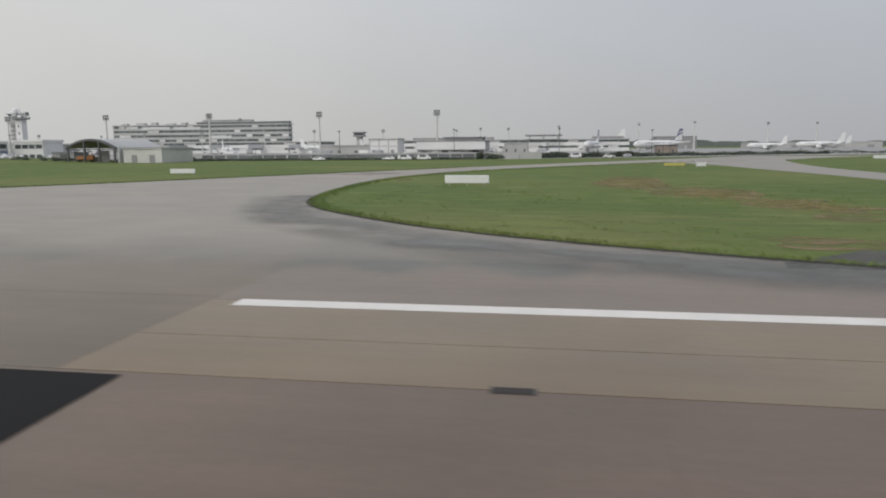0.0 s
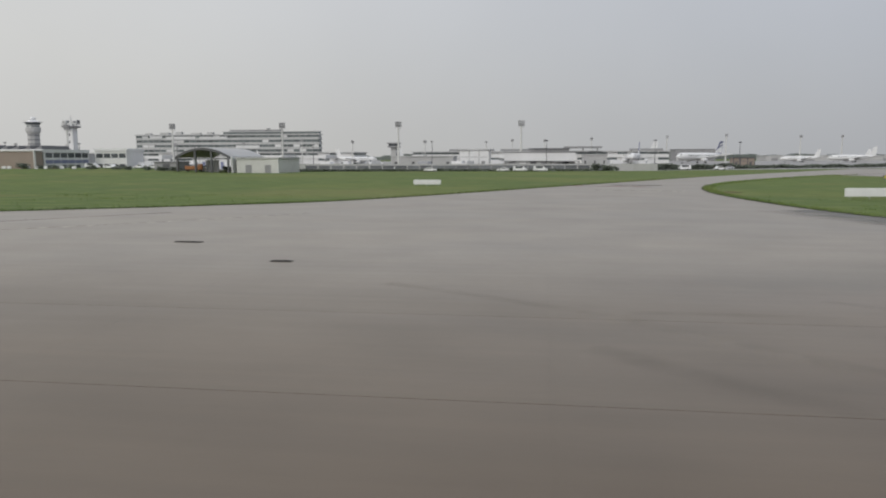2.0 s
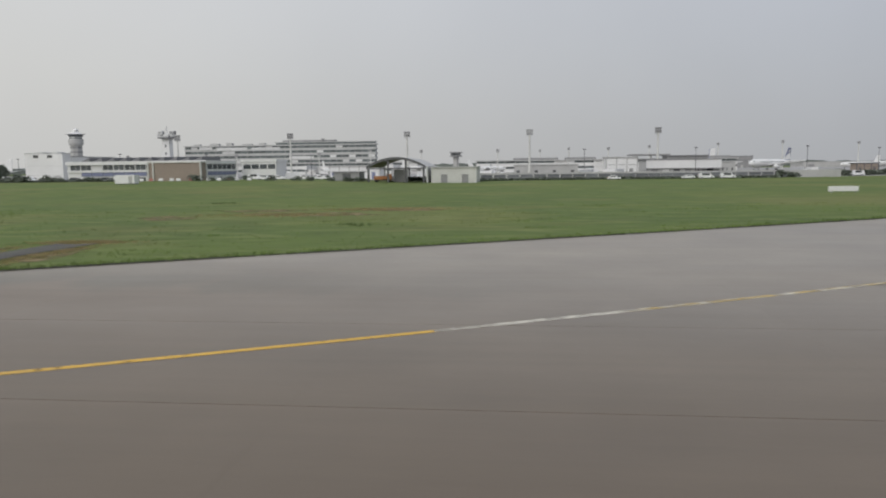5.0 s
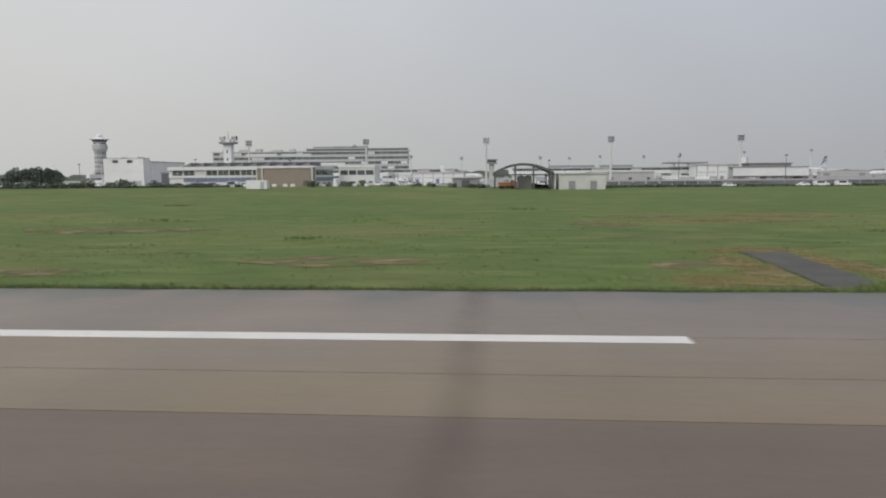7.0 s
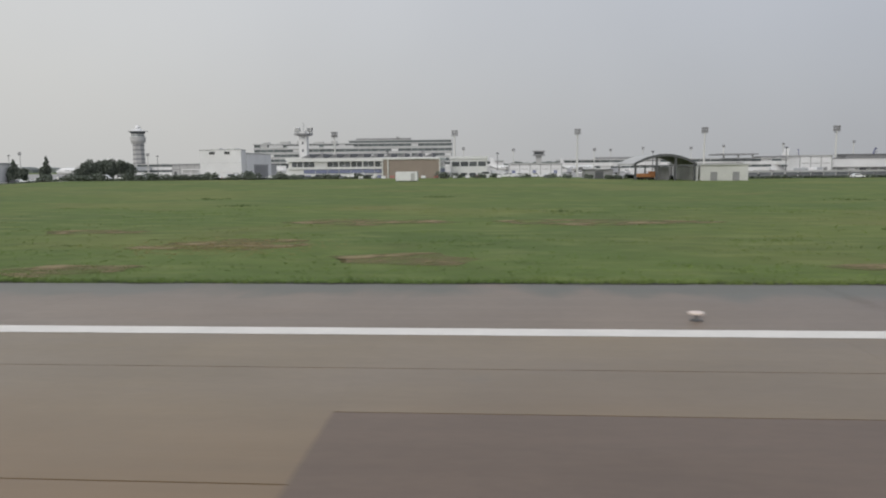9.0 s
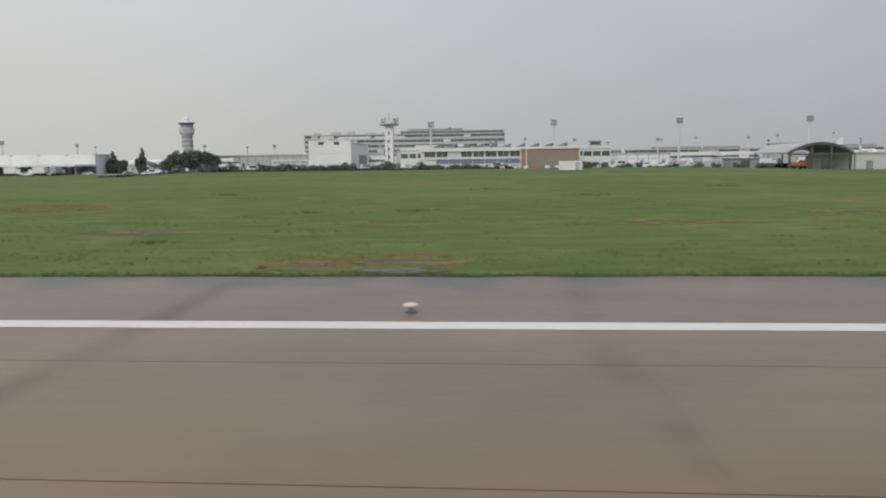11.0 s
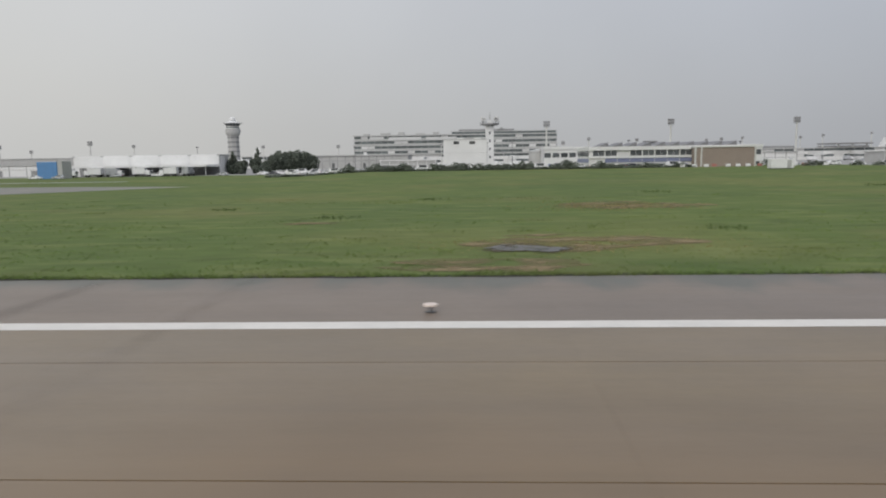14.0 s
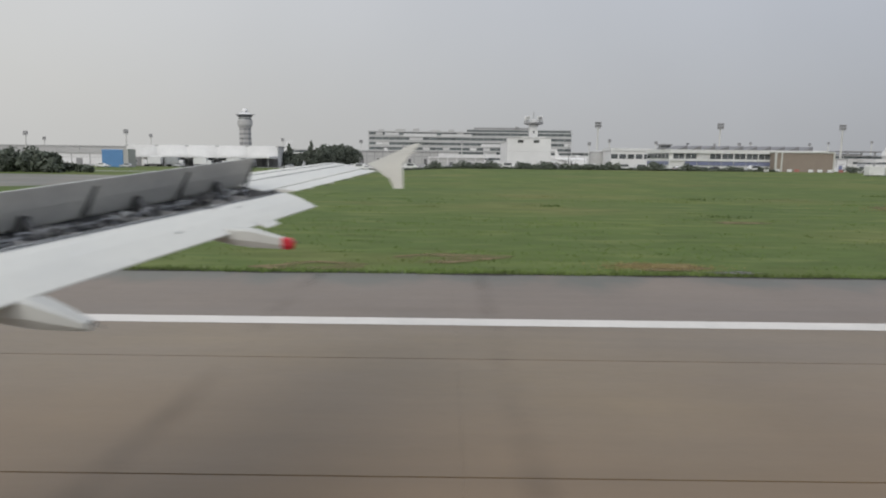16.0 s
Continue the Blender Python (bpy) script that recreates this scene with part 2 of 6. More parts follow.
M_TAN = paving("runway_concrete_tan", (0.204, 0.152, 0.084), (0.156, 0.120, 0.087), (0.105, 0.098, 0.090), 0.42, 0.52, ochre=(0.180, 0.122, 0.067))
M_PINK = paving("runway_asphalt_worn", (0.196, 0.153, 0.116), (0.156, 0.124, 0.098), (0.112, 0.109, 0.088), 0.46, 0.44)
M_TAXI = paving("taxiway_asphalt_damp", (0.268, 0.236, 0.192), (0.216, 0.190, 0.158), (0.238, 0.216, 0.184), 0.46, 0.44, soaked=0.0, inner_brown=(0.114, 0.086, 0.057))
# Browner inner lanes, with some falloff towards the near side painted into the colour.
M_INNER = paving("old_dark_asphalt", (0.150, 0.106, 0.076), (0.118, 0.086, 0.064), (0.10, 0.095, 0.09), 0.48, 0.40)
M_JOINT = surface("joint_tar", (0.045, 0.04, 0.038), 0.6, vary=0.2, scale=1.0)
M_BLACK = surface("fresh_bitumen", (0.019, 0.0185, 0.018), 0.85, vary=0.4, scale=0.5, fine=14.0, second=(0.013, 0.013, 0.013), spec=0.12)
M_BAND = feathered(surface("rubber_band_stain", (0.078, 0.064, 0.060), 0.5, vary=0.2, scale=0.5), 0.30, 0.36, 1.7, (0.8, 0.55, 1))
M_TRACK = feathered(surface("tyre_track_stain", (0.085, 0.068, 0.058), 0.5, vary=0.2, scale=0.5), 0.30, 0.40, 2.3)
M_CRACK = patchy(surface("tarred_crack", (0.045, 0.040, 0.038), 0.5, vary=0.2, scale=0.5), 0.25, 0.36, 0.72, (0.8, 0.8, 1))
M_BAND2 = surface("soaked_asphalt", (0.125, 0.121, 0.104), 0.85, vary=0.3, scale=0.4, fine=5.0, second=(0.078, 0.077, 0.075), spec=0.1)
M_APRON = surface("apron_concrete", (0.30, 0.29, 0.275), 0.7, vary=0.15, scale=0.05, fine=1.2, second=(0.24, 0.235, 0.225))
M_PAINT = patchy(surface("white_marking", (0.70, 0.665, 0.615), 0.55, vary=0.12, scale=0.6, fine=8.0, second=(0.60, 0.575, 0.53)), 5.0, 0.16, 0.3)
M_YELLOW = patchy(surface("yellow_marking", (0.62, 0.37, 0.035), 0.55, vary=0.2, scale=0.8, fine=8.0), 3.0, 0.22, 0.42)
M_YELLOW_SIGN = surface("yellow_sign_film", (0.52, 0.47, 0.14), 0.5, vary=0.12, scale=0.8, fine=6.0)
M_PALEMARK = patchy(surface("faded_marking", (0.66, 0.62, 0.52), 0.55, vary=0.2, scale=0.8, fine=8.0), 1.2, 0.25, 0.72)
M_OLDYELLOW = patchy(surface("worn_yellow_marking", (0.60, 0.42, 0.10), 0.55, vary=0.2, scale=0.8, fine=8.0), 0.9, 0.38, 0.72)
M_WATER = patchy(surface("puddle_water", (0.075, 0.072, 0.062), 0.40, vary=0.2, scale=0.8, bump=0.02, spec=0.35), 1.1, 0.30, 0.48)
M_MUD = patchy(surface("wet_mud", (0.120, 0.098, 0.066), 0.8, vary=0.3, scale=0.8, fine=6.0, bump=0.3, second=(0.085, 0.075, 0.052), spec=0.2), 1.2, 0.34, 0.62)
M_WHITE = surface("white_cladding", (0.74, 0.74, 0.73), 0.55, vary=0.10, scale=0.12, fine=1.5, bump=0.05, second=(0.64, 0.64, 0.63))
M_CREAM = surface("cream_render", (0.60, 0.60, 0.57), 0.75, vary=0.12, scale=0.15, fine=2.0, second=(0.50, 0.50, 0.47))
M_PALE = surface("pale_concrete", (0.46, 0.46, 0.45), 0.8, vary=0.15, scale=0.15, fine=1.5, second=(0.38, 0.38, 0.37))
M_MID = surface("grey_concrete", (0.30, 0.30, 0.30), 0.8, vary=0.15, scale=0.15, fine=1.5, second=(0.23, 0.23, 0.23))
M_DARK = surface("dark_metal", (0.12, 0.122, 0.126), 0.5, vary=0.2, scale=0.5, fine=8.0, metal=0.3)
M_ROOF = surface("grey_roof_felt", (0.22, 0.22, 0.225), 0.85, vary=0.15, scale=0.2, fine=2.0)
M_BROWN = surface("brown_brickwork", (0.300, 0.248, 0.205), 0.85, vary=0.2, scale=0.3, fine=5.0, bump=0.3, second=(0.262, 0.216, 0.182))
M_BLUE = surface("blue_sheeting", (0.115, 0.27, 0.52), 0.5, vary=0.12, scale=0.3, fine=4.0)
M_NAVY = surface("navy_livery", (0.13, 0.14, 0.22), 0.4, vary=0.1, scale=0.5)
M_BAY = surface("blue_grey_shutter", (0.20, 0.22, 0.34), 0.5, vary=0.12, scale=0.4)
M_GLASS = surface("dark_window_glass", (0.105, 0.114, 0.120), 0.12, vary=0.25, scale=0.08, fine=0.6, bump=0, random=0.5)
M_CURTAIN = surface("grey_curtain_glazing", (0.180, 0.205, 0.205), 0.22, metal=0.35, vary=0.25, scale=0.06, fine=0.6, bump=0, random=0.5)
M_BLIND = surface("drawn_blinds", (0.62, 0.62, 0.61), 0.6, vary=0.1, scale=0.3, random=0.3)
M_GALV = surface("galvanised_steel", (0.50, 0.51, 0.51), 0.5, vary=0.15, scale=0.8, metal=0.4)
M_LEAF = surface("dark_foliage", (0.150, 0.170, 0.136), 0.8, vary=0.35, scale=0.4, fine=3.0, bump=0, island=0.7, spec=0.2, second=(0.112, 0.130, 0.105))
M_BARK = surface("bark", (0.10, 0.08, 0.06), 0.9, vary=0.3, scale=1.0, fine=10.0, bump=0.4)
M_WING = surface("white_wing_paint", (0.68, 0.675, 0.62), 0.50, vary=0.07, scale=0.7, fine=9.0, bump=0.03, depth=0.004, second=(0.58, 0.585, 0.555), stretch=(1, 0.4, 1), spec=0.35)
M_FAIR = surface("grey_fairing_paint", (0.42, 0.435, 0.435), 0.4, vary=0.1, scale=1.2, fine=10.0, bump=0.03, depth=0.004)
M_CANOE = surface("pale_fairing_paint", (0.56, 0.56, 0.52), 0.5, vary=0.10, scale=1.2, fine=10.0, bump=0.03, depth=0.004, second=(0.48, 0.48, 0.45))
M_SPOIL = surface("grey_spoiler_underside", (0.64, 0.635, 0.60), 0.45, vary=0.16, scale=1.1, fine=14.0, bump=0.05, depth=0.006, second=(0.47, 0.475, 0.465))
# One dark mottled metal for the cove, its brackets and the building vents.
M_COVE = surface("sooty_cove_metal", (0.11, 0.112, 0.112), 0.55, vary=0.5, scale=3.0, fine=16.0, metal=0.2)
M_STEEL = surface("bare_steel", (0.42, 0.43, 0.45), 0.35, vary=0.2, scale=4.0, metal=0.8)
M_RED = surface("red_paint", (0.52, 0.02, 0.035), 0.4, vary=0.12, scale=4.0)
M_FENCE = surface("weathered_fence_sheet", (0.185, 0.195, 0.205), 0.55, vary=0.25, scale=0.4, fine=5.0, second=(0.13, 0.138, 0.145), random=0.5, metal=0.2)
M_WEED = surface("dark_weeds", (0.118, 0.160, 0.060), 0.85, vary=0.3, scale=0.4, bump=0, second=(0.095, 0.132, 0.048), island=0.4, spec=0.15)
M_VERGE = feathered(surface("soaked_soil", (0.050, 0.046, 0.036), 0.9, vary=0.3, scale=0.6, fine=6.0, second=(0.034, 0.034, 0.026), spec=0.2), 0.5, 0.22, 0.50)
M_WET = feathered(surface("rain_soaked_asphalt", (0.132, 0.130, 0.110), 0.38, vary=0.2, scale=0.4, fine=5.0, second=(0.096, 0.096, 0.082), spec=0.38), 0.22, 0.26, 0.70, (0.8, 1, 1))
M_REDMARK = patchy(surface("worn_red_marking", (0.42, 0.22, 0.19), 0.6, vary=0.2, scale=0.8, fine=6.0), 0.6, 0.35, 0.95)
M_CAP = surface("cream_lamp_cap", (0.70, 0.60, 0.53), 0.55, vary=0.1, scale=3.0)
M_DULLRED = surface("faded_red_plastic", (0.42, 0.17, 0.14), 0.6, vary=0.15, scale=3.0)
M_TYRE = surface("tyre_rubber", (0.03, 0.03, 0.03), 0.8, vary=0.2, scale=5.0)
M_CARW = surface("white_car_paint", (0.75, 0.75, 0.75), 0.25, vary=0.05, scale=1.0, bump=0)
M_CARS = surface("silver_car_paint", (0.42, 0.43, 0.45), 0.3, vary=0.05, scale=1.0, metal=0.3, bump=0)
M_CARD = surface("dark_car_paint", (0.05, 0.055, 0.065), 0.25, vary=0.05, scale=1.0, bump=0)
M_ORANGE = surface("orange_truck_paint", (0.50, 0.22, 0.09), 0.5, vary=0.15, scale=2.0)
M_FAR = surface("distant_trees", (0.16, 0.18, 0.17), 0.95, vary=0.2, scale=0.02, fine=0.2, island=0.2)


# ---- mesh helpers ----
def part(name, bm, material, parent=None, label="", at=(0, 0, 0), smooth=False):
    """Links a bmesh as one mesh object, under a thing or a part."""
    me = bpy.data.meshes.new(name)
    bm.to_mesh(me)
    bm.free()
    me.materials.append(material)
    if smooth:
        for p in me.polygons:
            p.use_smooth = True
    ob = new(name, me)
    ob.location = at
    ob.parent = parent
    if label:
        ob["label"] = label
    return ob


def again(name, ob, parent, at, turn=0.0):
    """Another object on the mesh of ob."""
    o = new(name, ob.data)
    o.location = at
    o.rotation_euler[2] = turn
    o.parent = parent
    return o


def thing(name, at, label, category, group="", kind="", turn=0.0):
    e = new(name)
    e.location = at
    e.rotation_euler[2] = radians(turn)
    return tagged(e, label, category, group, kind)


def block(bm, x0, x1, y0, y1, z0, z1):
    v = [bm.verts.new(p) for p in ((x0, y0, z0), (x1, y0, z0), (x1, y1, z0), (x0, y1, z0), (x0, y0, z1), (x1, y0, z1), (x1, y1, z1), (x0, y1, z1))]
    for f in ((3, 2, 1, 0), (4, 5, 6, 7), (0, 1, 5, 4), (1, 2, 6, 5), (2, 3, 7, 6), (3, 0, 4, 7)):
        bm.faces.new([v[k] for k in f])
    return bm


def boxed(*size, soft=0.0):
    bm = block(bmesh.new(), *size)
    if soft:
        bmesh.ops.bevel(bm, geom=list(bm.edges), offset=soft, segments=2, affect="EDGES", profile=0.6)
    return bm


def rings(bm, loops, cap=True):
    """A skin over loops of points of one count."""
    rows = [[bm.verts.new(p) for p in loop] for loop in loops]
    n = len(rows[0])
    for a, b in zip(rows, rows[1:]):
        for k in range(n):
            bm.faces.new((a[k], a[(k + 1) % n], b[(k + 1) % n], b[k]))
    if cap:
        bm.faces.new(rows[0][::-1])
        bm.faces.new(rows[-1])
    return bm


def circle(cx, cy, z, r, n=12, ry=None):
    return [(cx + r * math.cos(2 * math.pi * k / n), cy + (ry or r) * math.sin(2 * math.pi * k / n), z) for k in range(n)]


def lathe(profile, n=12, cx=0.0, cy=0.0):
    """profile: rows of radius and height."""
    return rings(bmesh.new(), [circle(cx, cy, z, r, n) for r, z in profile])


def rod(bm, a, b, r0, r1=None, n=8):
    a, b = Vector(a), Vector(b)
    q = (b - a).to_track_quat("Z", "Y")
    loops = []
    for p, r in ((a, r0), (b, r1 if r1 is not None else r0)):
        loops.append([p + q @ Vector((r * math.cos(2 * math.pi * k / n), r * math.sin(2 * math.pi * k / n), 0)) for k in range(n)])
    return rings(bm, loops)


def sheet(points, z):
    """A flat outline on the ground."""
    bm = bmesh.new()
    f = bm.faces.new([bm.verts.new((x, y, z)) for x, y in points])
    if f.normal.z < 0 or sum((a[0] - b[0]) * (a[1] + b[1]) for a, b in zip(points, points[1:] + points[:1])) < 0:
        f.normal_flip()
    bmesh.ops.triangulate(bm, faces=bm.faces[:])
    return bm


def eased(points, n=5):
    """A smooth line through a few corner points."""
    out = []
    p = [points[0]] + list(points) + [points[-1]]
    for k in range(1, len(p) - 2):
        for s in range(n):
            u = s / n
            out.append(tuple(0.5 * (2 * p[k][i] + (p[k + 1][i] - p[k - 1][i]) * u + (2 * p[k - 1][i] - 5 * p[k][i] + 4 * p[k + 1][i] - p[k + 2][i]) * u * u
                                    + (3 * p[k][i] - p[k - 1][i] - 3 * p[k + 1][i] + p[k + 2][i]) * u ** 3) for i in (0, 1)))
    return out + [tuple(points[-1])]


def ribbon(line, width, z):
    bm = bmesh.new()
    left, right = [], []
    for k, (x, y) in enumerate(line):
        x0, y0 = line[max(k - 1, 0)]
        x1, y1 = line[min(k + 1, len(line) - 1)]
        d = Vector((x1 - x0, y1 - y0)).normalized() * (width / 2)
        left.append(bm.verts.new((x - d.y, y + d.x, z)))
        right.append(bm.verts.new((x + d.y, y - d.x, z)))
    uv = bm.loops.layers.uv.new("across")
    for k in range(len(line) - 1):
        face = bm.faces.new((right[k], right[k + 1], left[k + 1], left[k]))
        for loop, u in zip(face.loops, (1, 1, 0, 0)):
            loop[uv].uv = (u, 0)
    return bm


# ---- ground, runway, taxiways ----
tagged(part("ground", sheet([(-4500, -1500), (4500, -1500), (4500, 4800), (-4500, 4800)], 0.0), M_GRASS), "wide airfield meadow of mown green grass", "grass field", kind="structure")



def rise(x, y):
    """How far the meadow climbs towards the buildings at its far side."""
    def smooth(u):
        u = min(1.0, max(0.0, u))
        return u * u * (3 - 2 * u)
    return 1.3 * smooth((x + 25) / 30) * smooth((215 - x) / 75) * min(1.0, max(0.0, (y - 112) / 101)) * min(1.0, max(0.0, (256 - y) / 8))


bm = bmesh.new()
grid = [[bm.verts.new((-26 + 6 * i, 110 + 4 * j, rise(-26 + 6 * i, 110 + 4 * j) - 0.012)) for j in range(38)] for i in range(42)]
for a, b in zip(grid, grid[1:]):
    for j in range(37):
        bm.faces.new((a[j], b[j], b[j + 1], a[j + 1]))
tagged(part("ground_rise", bm, M_GRASS, smooth=True), "gentle green rise of the meadow's far side", "grass field", kind="structure")

EDGE = 28.03                    # where the paved shoulder ends
SHORE = eased([(200, EDGE), (204, 30.6), (219, 39), (245.5, 54), (267, 67), (281, 80), (306, 122), (340, 178), (378, 233), (420, 293)])
ISLE = eased([(470, 290), (436, 256), (414, 226), (377, 195), (349, 160), (330, 128), (323, 103), (323, 78), (327, 57), (337, 43.5), (348, 35), (362, EDGE)])
EXIT = SHORE + ISLE
LINK = eased([(377, 195), (382.4, 175), (385.5, 142), (389, 108), (390, 60), (386, EDGE)]) + eased([(404, EDGE), (400, 60), (399, 125), (401, 160), (407, 196), (414, 226)])
WEST = eased([(-22, 141), (-62, 151), (-130, 156), (-420, 160)]) + eased([(-420, 58), (-150, 63), (-90, 80), (-52, 106), (-22, 141)])[:-1]
tagged(part("taxiway_1", sheet(EXIT, 0.03), M_TAXI), "damp grey asphalt taxiway leaving the runway", "taxiway", kind="structure")
tagged(part("taxiway_2", sheet(LINK, 0.026), M_TAXI), "narrow grey asphalt link taxiway through grass", "taxiway", kind="structure")
tagged(part("taxiway_3", sheet(WEST, 0.026), M_PINK), "grey asphalt taxiway crossing the far grass", "taxiway", kind="structure")
tagged(part("apron", sheet([(-900, 262), (-60, 262), (0, 254), (330, 254), (420, 300), (520, 340), (1400, 360), (1400, 900), (-900, 900)], 0.022), M_APRON), "pale concrete parking apron before the terminals", "apron", kind="structure")
tagged(part("service_road", sheet([(-60, 186), (-60, 192), (-900, 198), (-900, 190)], 0.024), M_APRON), "narrow concrete service road behind the grass", "road", kind="structure")

runway = tagged(part("runway", boxed(-3000, 3000, -45, EDGE, -0.4, 0.03), M_JOINT), "long worn runway of paved lanes with tarred joints", "runway", kind="structure")
WEST_LANES = (6.97, 9.8, 15.96, 20.0, 23.6, EDGE)          # before the exit the lanes are laid wider
MID_LANES = (6.97, 12.96, 15.96, 20.0, 23.6, EDGE)
EXIT_LANES = (6.97, 12.96, 20.4, 23.6, EDGE)
lane_mesh = {}
for k in range(-10, 38):
    x0 = k * 12.5
    lanes = WEST_LANES if x0 < 137 else EXIT_LANES if 200 <= x0 < 330 else MID_LANES
    for y0, y1 in zip(lanes, lanes[1:]):
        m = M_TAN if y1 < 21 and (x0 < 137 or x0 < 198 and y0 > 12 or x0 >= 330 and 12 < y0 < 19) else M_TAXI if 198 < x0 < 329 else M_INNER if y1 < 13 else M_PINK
        key = (y0, y1, m.name, lanes is EXIT_LANES)
        at = (x0, 0, 0.03)
        if key not in lane_mesh:
            gap = 0.012 if lanes is EXIT_LANES else 0.020
            bm = block(bmesh.new(), 0.002, 12.498, y0 + (0.0 if y0 > 23 else gap), y1 - (0.0 if y1 > 23 else gap), -0.02, 0.03)
            lane_mesh[key] = part("paving_slab", bm, m, runway, at=at)
        else:
            again("paving_slab", lane_mesh[key], runway, at)
for y0, y1 in ((12.98, 15.947), (15.973, 19.98)):
    part("paving_slab", boxed(200.0, 202.1, y0, y1, 0.045, 0.0625), M_TAN, runway)
part("joint", boxed(200.0, 202.1, 15.947, 15.973, 0.045, 0.0615), M_JOINT, runway)
for name, size in (("runway_surface", (-3000, 3000, -44.9, 6.95)), ("runway_surface", (475.01, 3000, 6.99, EDGE)), ("runway_surface", (-3000, -125.01, 6.99, EDGE))):
    part(name, boxed(*size, 0.02, 0.06), M_PINK, runway)

for x0, x1 in ((-2900, 190.2), (338.4, 2900)):
    tagged(part("trim", ribbon([(x0, 19.69), (x1, 19.69)], 0.86, 0.066), M_PAINT), "long white painted runway edge stripe", "edge stripe", kind="structure")
LEAD = eased([(150, 0.6), (180, 2.6), (196, 5.75), (206, 9.3), (214, 12.95), (230, 21.0), (247, 30.4), (257, 37), (267, 44.6), (280, 58), (298, 86), (330, 140), (372, 204), (425, 285)], 6)
FRESH = [p for p in LEAD if p[1] < 21]
tagged(part("trim", ribbon(FRESH, 0.28, 0.067), M_YELLOW), "curved yellow taxi guide line on asphalt", "guide line", kind="structure")
tagged(part("trim", ribbon([p for p in LEAD if 21 < p[1] < 36], 0.30, 0.072), M_OLDYELLOW), "worn yellow taxi guide line on asphalt", "guide line", kind="structure")
# Farther on the yellow line is coloured pale to stand for wet sheen.
tagged(part("trim", ribbon([p for p in LEAD[len(FRESH) - 1:] if p[1] < 60], 0.34, 0.068), M_PALEMARK), "patchy taxi guide line with pale wet sheen painted in", "guide line", kind="structure")
tagged(part("trim", sheet([(331.7, 4.0), (339.6, 4.0), (339.2, 12.75), (330.9, 12.75)], 0.068), M_BLACK), "square patch of fresh black bitumen", "asphalt patch", kind="structure")
random.seed(7)
for x, w, strong in ((183.9, 0.9, True), (153.3, 0.5, False), (118.0, 0.5, False), (99.5, 1.0, False), (86.4, 0.9, True), (65.6, 0.8, False), (52.5, 0.7, True), (26.0, 0.6, False), (20.0, 0.8, True), (1.1, 0.5, False), (-5.3, 0.55, False)):
    bend = random.uniform(-0.4, 0.4)
    line = eased([(x + bend, 5.0), (x, 12.9), (x + bend * 0.4, 19.0), (x, 27.8)], 4)
    tagged(part("trim", ribbon(line, w * 1.9, 0.064 + 0.0004 * (x % 5)), M_BAND if strong else M_TRACK), "dark rubber stain across the paving", "stain", kind="structure")
for k, (line, w) in enumerate((([(294, 25.5), (301.5, 21.0), (306.7, 15.4), (309.6, 12.8), (311.5, 11.2), (313.2, 10.2), (316, 8.6), (322, 6.2)], 1.0),
                               ([(301, 21.6), (308, 15.2), (311.3, 12.7), (312.6, 11.6), (314.0, 10.6), (315.7, 9.7), (319, 8.0), (325, 5.8)], 1.0),
                               ([(309, 24), (313.5, 20.5), (316.7, 17.4), (318.7, 14.8), (320.8, 12.9), (322.8, 11.6), (324.3, 10.7), (326.4, 9.4), (332, 6.6)], 0.9),
                               ([(301, 17.2), (304.6, 14.0), (307.7, 11.9), (309.7, 10.6), (313, 8.8), (318, 6.4)], 1.5))):
    tagged(part("trim", ribbon(eased(line, 5), w, 0.0635 + 0.0006 * k), M_TRACK), "curved dark tyre track smeared over the lanes", "tyre track", kind="structure")
tagged(part("trim", ribbon([(302.5, 21.4), (304, 21.5), (308, 21.5), (309, 21.4)], 0.9, 0.0632), M_TRACK), "dark oil smudge on the paving", "stain", kind="structure")
for x, y, w in ((279.9, 37.2, 1.6), (287.9, 30.6, 1.0), (347.4, 12.95, 0.9)):
    grate = thing("drain_grate", (x, y, 0.03), "dark iron drain grate let into the paving", "drain", "drain grates")
    part("grate_frame", boxed(-w / 2, w / 2, -0.18, 0.18, 0.0, 0.042), M_JOINT, grate)
    for k in range(5):
        part("bar", boxed(-w / 2 + 0.06, w / 2 - 0.06, -0.15 + k * 0.065, -0.12 + k * 0.065, 0.042, 0.056), M_JOINT, grate)
tagged(part("trim", ribbon(eased([(253.5, 43.4), (255, 44.3), (258.6, 47.8), (264.4, 54.3), (267.5, 57.7)], 4), 0.55, 0.036), M_CRACK), "dark tarred crack along the taxiway", "crack", kind="structure")


tagged(part("trim", ribbon(eased([(322, 66), (327.5, 50), (335, 40), (345, 31.8), (356, 27.2), (370, 25.6), (386, 25.4), (412, 25.6)], 4), 8.5, 0.0655), M_WET), "rain-soaked dark asphalt round the grass island", "stain", kind="structure")
tagged(part("trim", ribbon([(307.5, 104.8), (319.8, 101.6)], 2.0, 0.045), M_PALEMARK), "worn white stop bar across the taxiway", "stop bar", kind="structure")
tagged(part("trim", ribbon([(303.5, 120.6), (317.5, 116.2)], 3.4, 0.041), M_REDMARK), "worn red painted panel on the taxiway", "marking", kind="structure")
tagged(part("trim", ribbon([(312, 124), (320, 121.5)], 2.2, 0.048), M_BAND2), "dark repaired strip in the taxiway", "asphalt patch", kind="structure")
# Dark broken strips where the grass meets the paving.
for line in (SHORE[2:36], ISLE[12:]):
    tagged(part("verge", ribbon(line, 0.9, 0.070), M_VERGE), "dark broken strip along the taxiway edge", "verge", kind="structure")
random.seed(19)
